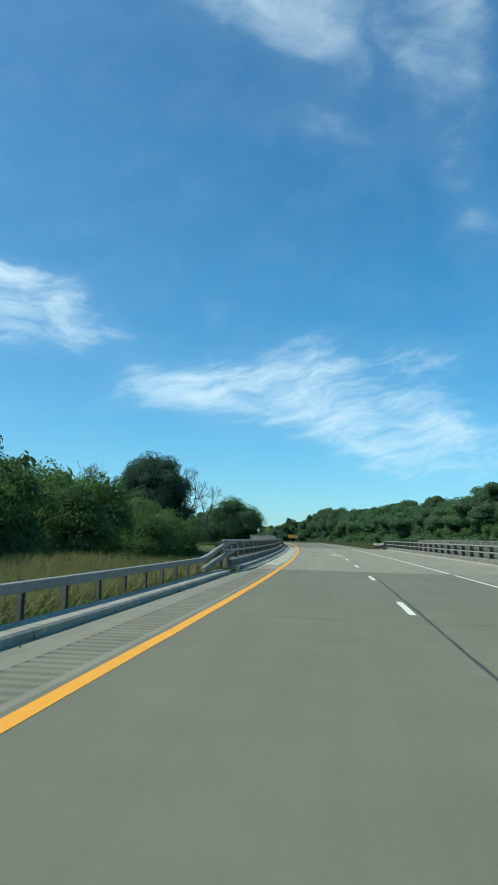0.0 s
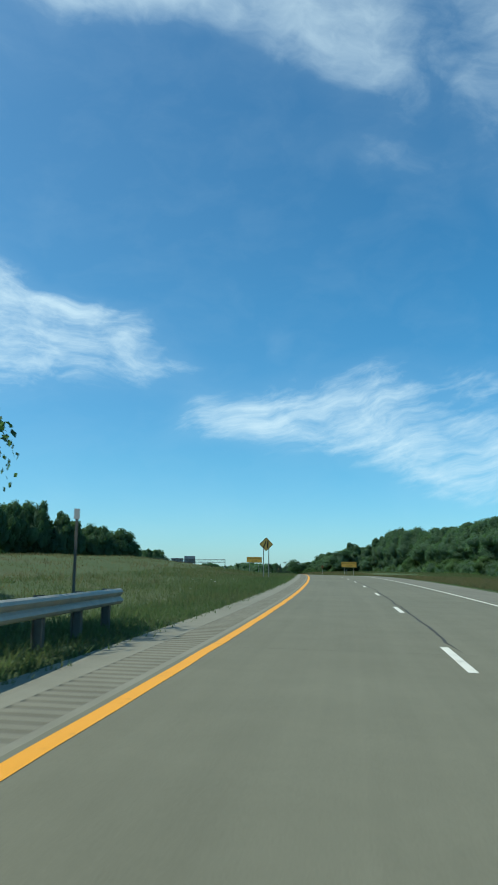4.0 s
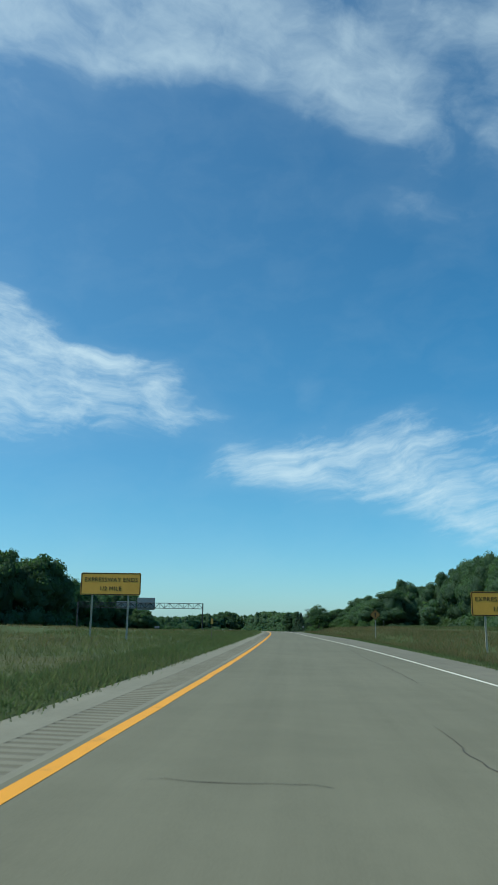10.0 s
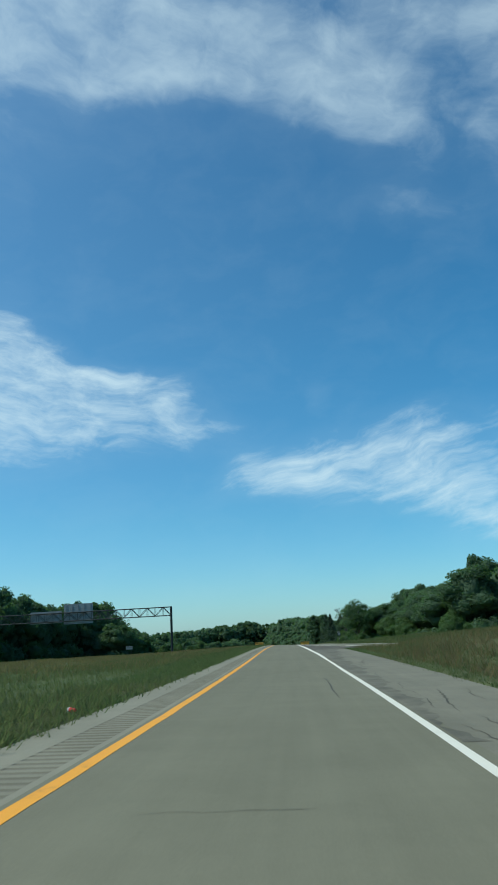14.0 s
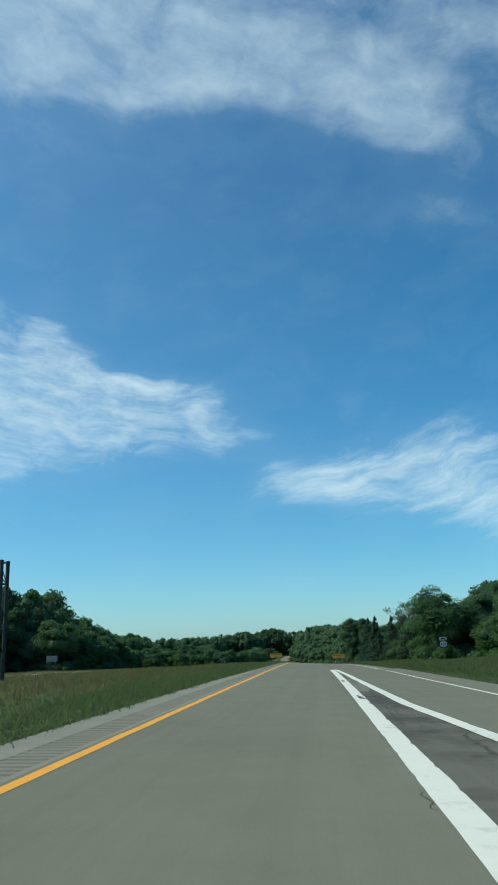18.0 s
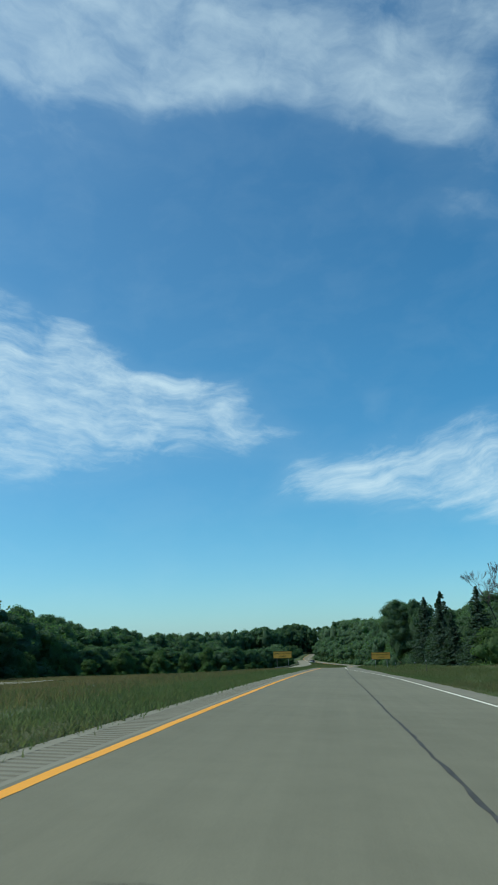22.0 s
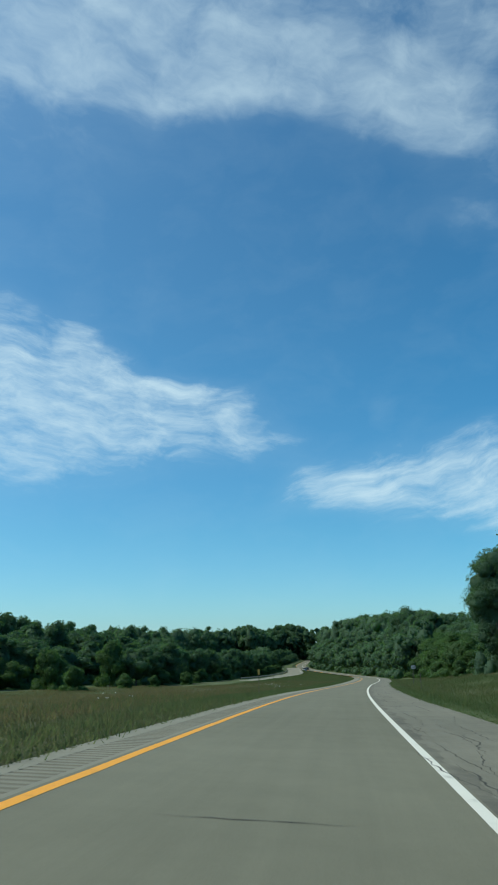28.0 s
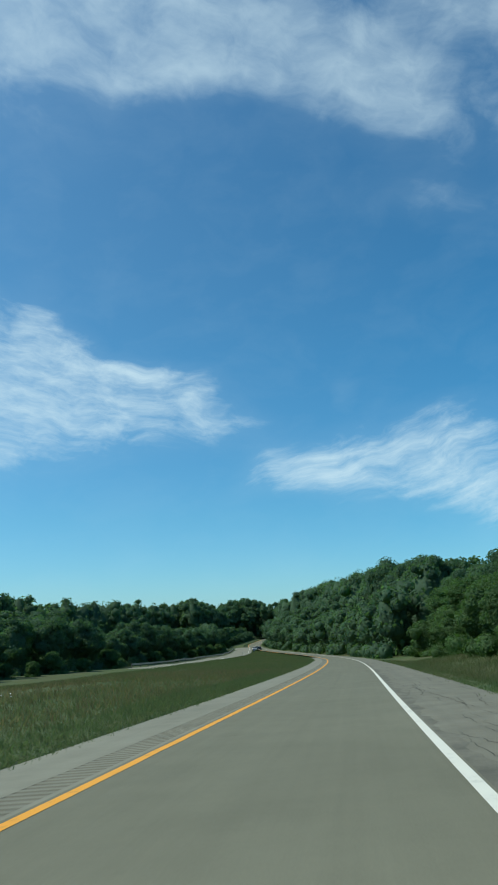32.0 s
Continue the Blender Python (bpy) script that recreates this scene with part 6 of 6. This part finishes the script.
def route_sign(s, u, centre, w, top_plate):
    m = place(s, u)
    gz = m.translation.z
    zc = float(road_z(s, 0)) + centre - gz
    g = thing("route_sign", m, "white route shield numbered 430 on a steel post", "road sign", "route signs")
    part("panel", rounded_plate(bmesh.new(), w, w * 0.8, 0.015, 0.06, (0, 0, zc)), M_BLACK, g, "black square panel")
    part("shield", rounded_plate(bmesh.new(), w * 0.86, w * 0.66, 0.008, 0.16, (0, -0.013, zc)), M_WHITESIGN, g, "white shield")
    text_mesh("number", "430", w * 0.48, M_BLACK, g, (0, -0.022, zc - 0.02), "", 0.85)
    if top_plate:
        part("direction_plate", rounded_plate(bmesh.new(), w * 0.9, w * 0.38, 0.015, 0.04, (0, 0, zc + w * 0.66)), M_WHITESIGN, g, "white direction plate")
        part("legend_bar", box(bmesh.new(), (w * 0.6, 0.004, w * 0.16), (0, -0.011, zc + w * 0.66)), M_BLACK, g)
    lo = float(ground_z(s, u)) - gz - 0.4
    bm = bmesh.new()
    box(bm, (0.06, 0.05, zc + w * 0.3 - lo), (0, 0.04, (zc + w * 0.3 + lo) / 2), 0.008)
    part("post", bm, M_POST, g, "dark steel post")
    return g


route_sign(513.3, 13.2, 1.45, 0.62, True)
route_sign(827, 10.9, 2.7, 0.85, False)


def small_sign(s, u, centre, w, h):
    m = place(s, u)
    gz = m.translation.z
    zc = float(road_z(s, 0)) + centre - gz
    g = thing("small_road_sign", m, "back of a small road sign on posts, greyed as in shade", "road sign", "sign backs")
    # the grey panel material carries the shade on this face
    part("panel", rounded_plate(bmesh.new(), w, h, 0.02, 0.05, (0, 0, zc)), M_SIGNBACK, g, "sign back in a grey that stands for shade")
    for x in (-w * 0.3, w * 0.3):
        lo = float(ground_z(s, u + x)) - gz - 0.4
        part("post", box(bmesh.new(), (0.07, 0.05, zc + h * 0.4 - lo), (x, 0.045, (zc + h * 0.4 + lo) / 2)), M_POST, g)
    for z in (-h * 0.25, h * 0.25):
        part("stiffener", box(bmesh.new(), (w * 0.94, 0.03, 0.05), (0, -0.026, zc + z)), M_SIGNBACK, g)
    return g


small_sign(595.9, -45.9, 2.0, 2.1, 1.05)
small_sign(377.5, -49.4, 3.9, 1.15, 1.0)
small_sign(1105.0, float(opp_mid(1105)) + 6.2, 1.7, 0.8, 0.8)
small_sign(1150.0, -4.2, 1.9, 0.8, 0.8)


def marker_post(s, u, h=1.25, head=True):
    m = place(s, u)
    g = thing("marker_post", m, "thin dark roadside marker post in the grass", "marker post", "marker posts")
    bm = bmesh.new()
    box(bm, (0.055, 0.02, h + 0.3), (0, 0, h / 2 - 0.15), 0.004)
    part("post", bm, M_POST, g)
    if head:
        part("plate", rounded_plate(bmesh.new(), 0.11, 0.2, 0.006, 0.02, (0, -0.015, h - 0.1)), M_WHITESIGN, g)
    return g


def object_marker(s, u, bottom, w, h):
    """A small yellow plate on a post."""
    m = place(s, u)
    zb = float(road_z(s, u)) + bottom - m.translation.z
    g = thing("object_marker", m, "small yellow warning plate on a thin steel post", "marker post")
    part("post", box(bmesh.new(), (0.04, 0.03, zb + h + 0.3), (0, 0.025, (zb + h - 0.3) / 2), 0.006), M_POST, g)
    part("plate", rounded_plate(bmesh.new(), w, h, 0.01, 0.02, (0, 0, zb + h / 2)), M_SIGN_DULL, g, "yellow plate, coloured dull as if backlit")
    return g


object_marker(85.8, -3.2, 1.25, 0.25, 0.36)
object_marker(309.5, -3.6, 1.05, 0.16, 0.36)
object_marker(746.0, -2.75, 1.32, 0.14, 0.36)
marker_post(117.5, -2.9, 2.3)
for post_s in (955, 1050):
    marker_post(post_s, float(opp_mid(post_s)) + 6.3, 1.5)
for s, u, h, hd in ((639.4, 13.6, 1.65, True), (760, 9, 1.54, False), (286.5, 12.2, 1.65, True), (402.7, 21.9, 1.32, True), (668, 14.9, 1.32, True), (695, 13.9, 1.21, True), (537.1, 15.1, 1.32, True), (795.9, 9.9, 1.43, False), (812.7, 10.4, 1.65, False)):
    marker_post(s, u, h, hd)


# ---- overhead sign gantry across the opposite carriageway ----
def gantry(s, ua, ub, top, depth=1.55):
    m = place(s, (ua + ub) / 2)
    gz = m.translation.z
    z1 = float(road_z(s, 0)) + top - gz
    z0 = z1 - depth
    half = (ua - ub) / 2
    g = thing("sign_gantry", m, "dark steel truss gantry with two sign panels seen from behind", "sign gantry")
    for y in (-0.6, 0.6):
        for z in (z0, z1):
            part("chord", rod(bmesh.new(), (-half, y, z), (half, y, z), 0.085, 8), M_DARKSTEEL, g)
    n = 26
    step = 2 * half / n
    for y in (-0.6, 0.6):
        for i in range(n):
            x = -half + i * step
            a, b = (z0, z1) if i % 2 == 0 else (z1, z0)
            part("diagonal", rod(bmesh.new(), (x, y, a), (x + step, y, b), 0.05, 6), M_DARKSTEEL, g)
            part("upright", rod(bmesh.new(), (x, y, z0), (x, y, z1), 0.04, 6), M_DARKSTEEL, g)
    for i in range(n + 1):
        x = -half + i * step
        part("tie", rod(bmesh.new(), (x, -0.6, z1 if i % 2 else z0), (x, 0.6, z1 if i % 2 else z0), 0.04, 6), M_DARKSTEEL, g)
    for x in (-half, half):
        lo = float(ground_z(s, (ua + ub) / 2 + x)) - gz - 0.5
        for y in (-0.6, 0.6):
            part("leg", rod(bmesh.new(), (x, y, lo), (x, y, z1 + 0.1), 0.15, 10), M_DARKSTEEL, g)
        bm = bmesh.new()
        k = lo + 1.2
        flip = 1
        while k < z1 - 1:
            rod(bm, (x, -0.6 * flip, k), (x, 0.6 * flip, k + 1.3), 0.04, 6)
            k += 1.3
            flip = -flip
        part("leg_bracing", bm, M_DARKSTEEL, g)
    for x, w, lo, hi in ((half - 18.9, 5.9, z0 - 0.6, z1 + 1.7), (half - 25.5, 6.4, z0 - 0.25, z1 + 0.45)):
        p = part("sign_panel", rounded_plate(bmesh.new(), w, hi - lo, 0.05, 0.15, (x, 0.75, (lo + hi) / 2)), M_SIGNBACK, g, "bare grey back of a large sign panel")
        for k in range(5):
            part("rib", box(bmesh.new(), (0.08, 0.06, hi - lo - 0.2), (x - w / 2 + 0.5 + k * (w - 1.0) / 4, 0.69, (lo + hi) / 2)), M_SIGNBACK, p)
    return g


gantry(508.0, -20.2, -61.5, 8.5, 1.65)


# ---- far cars on the road ahead ----
def car(s, u, colour, label, z=None, turn=0.0):
    k = Mat("car_paint", 0.35, 0.1, 0.5).col(colour).m
    glass = Mat("dark_car_glass", 0.1, 0, 0.5).col((0.02, 0.025, 0.03)).m
    tyre = Mat("tyre_rubber", 0.85).col((0.02, 0.02, 0.02)).m
    x, y = spot(s, u)
    m = Matrix.Translation((float(x), float(y), z if z is not None else float(road_z(s, u)) + 0.01)) @ Matrix.Rotation(heading(s) + radians(turn), 4, "Z")
    g = thing("car", m, label, "car", "far cars")
    bm = bmesh.new()
    box(bm, (1.85, 4.5, 0.62), (0, 0, 0.66), 0.14)
    part("body", bm, k, g)
    bm = bmesh.new()
    r = bmesh.ops.create_cube(bm, size=1.0, matrix=Matrix.Translation((0, 0.1, 1.25)) @ Matrix.Diagonal((1.6, 2.7, 0.62, 1)))
    for v in r["verts"]:
        if v.co.z > 1.3:
            v.co.x *= 0.82
            v.co.y = 0.1 + (v.co.y - 0.1) * 0.75
    part("cabin", bm, glass, g, "dark glazed cabin")
    bm = bmesh.new()
    box(bm, (1.28, 1.95, 0.05), (0, 0.1, 1.575), 0.02)
    part("roof", bm, k, g)
    for sx in (-0.8, 0.8):
        for sy in (-1.4, 1.4):
            part("wheel", rod(bmesh.new(), (sx - 0.1, sy, 0.33), (sx + 0.1, sy, 0.33), 0.33, 14), tyre, g)
    for sx in (-0.68, 0.68):
        part("headlight", box(bmesh.new(), (0.32, 0.06, 0.16), (sx, -2.24, 0.78), 0.02), M_WHITESIGN, g)
    return g


car(1166.0, -3.0, (0.62, 0.62, 0.6), "white car far off on the grey road")
car(1176.0, 0.6, (0.03, 0.03, 0.035), "dark car far off on the grey road")


# ---- litter at the grass edge ----
def crushed_cup(s, u):
    """A trodden paper cup, lying on its side."""
    m = place(s, u, float(ground_z(s, u)) + 0.05, 70)
    g = thing("paper_cup", m, "crushed red and white paper cup in the grass edge", "litter")
    red = Mat("red_paper", 0.7).col((0.55, 0.05, 0.04)).m
    for name, a, b, ra, rb, mat in (("cup", -0.075, 0.045, 0.04, 0.056, red), ("rim", 0.045, 0.085, 0.056, 0.062, M_WHITESIGN)):
        bm = rod(bmesh.new(), (0, a, 0.03), (0, b, 0.03), ra, 12, rb)
        for v in bm.verts:
            v.co.z = 0.03 + (v.co.z - 0.03) * (0.8 + 0.2 * math.sin(v.co.y * 40 + v.co.x * 30))
        part(name, bm, mat, g, "white rolled rim" if name == "rim" else "")


crushed_cup(371.1, -2.0)
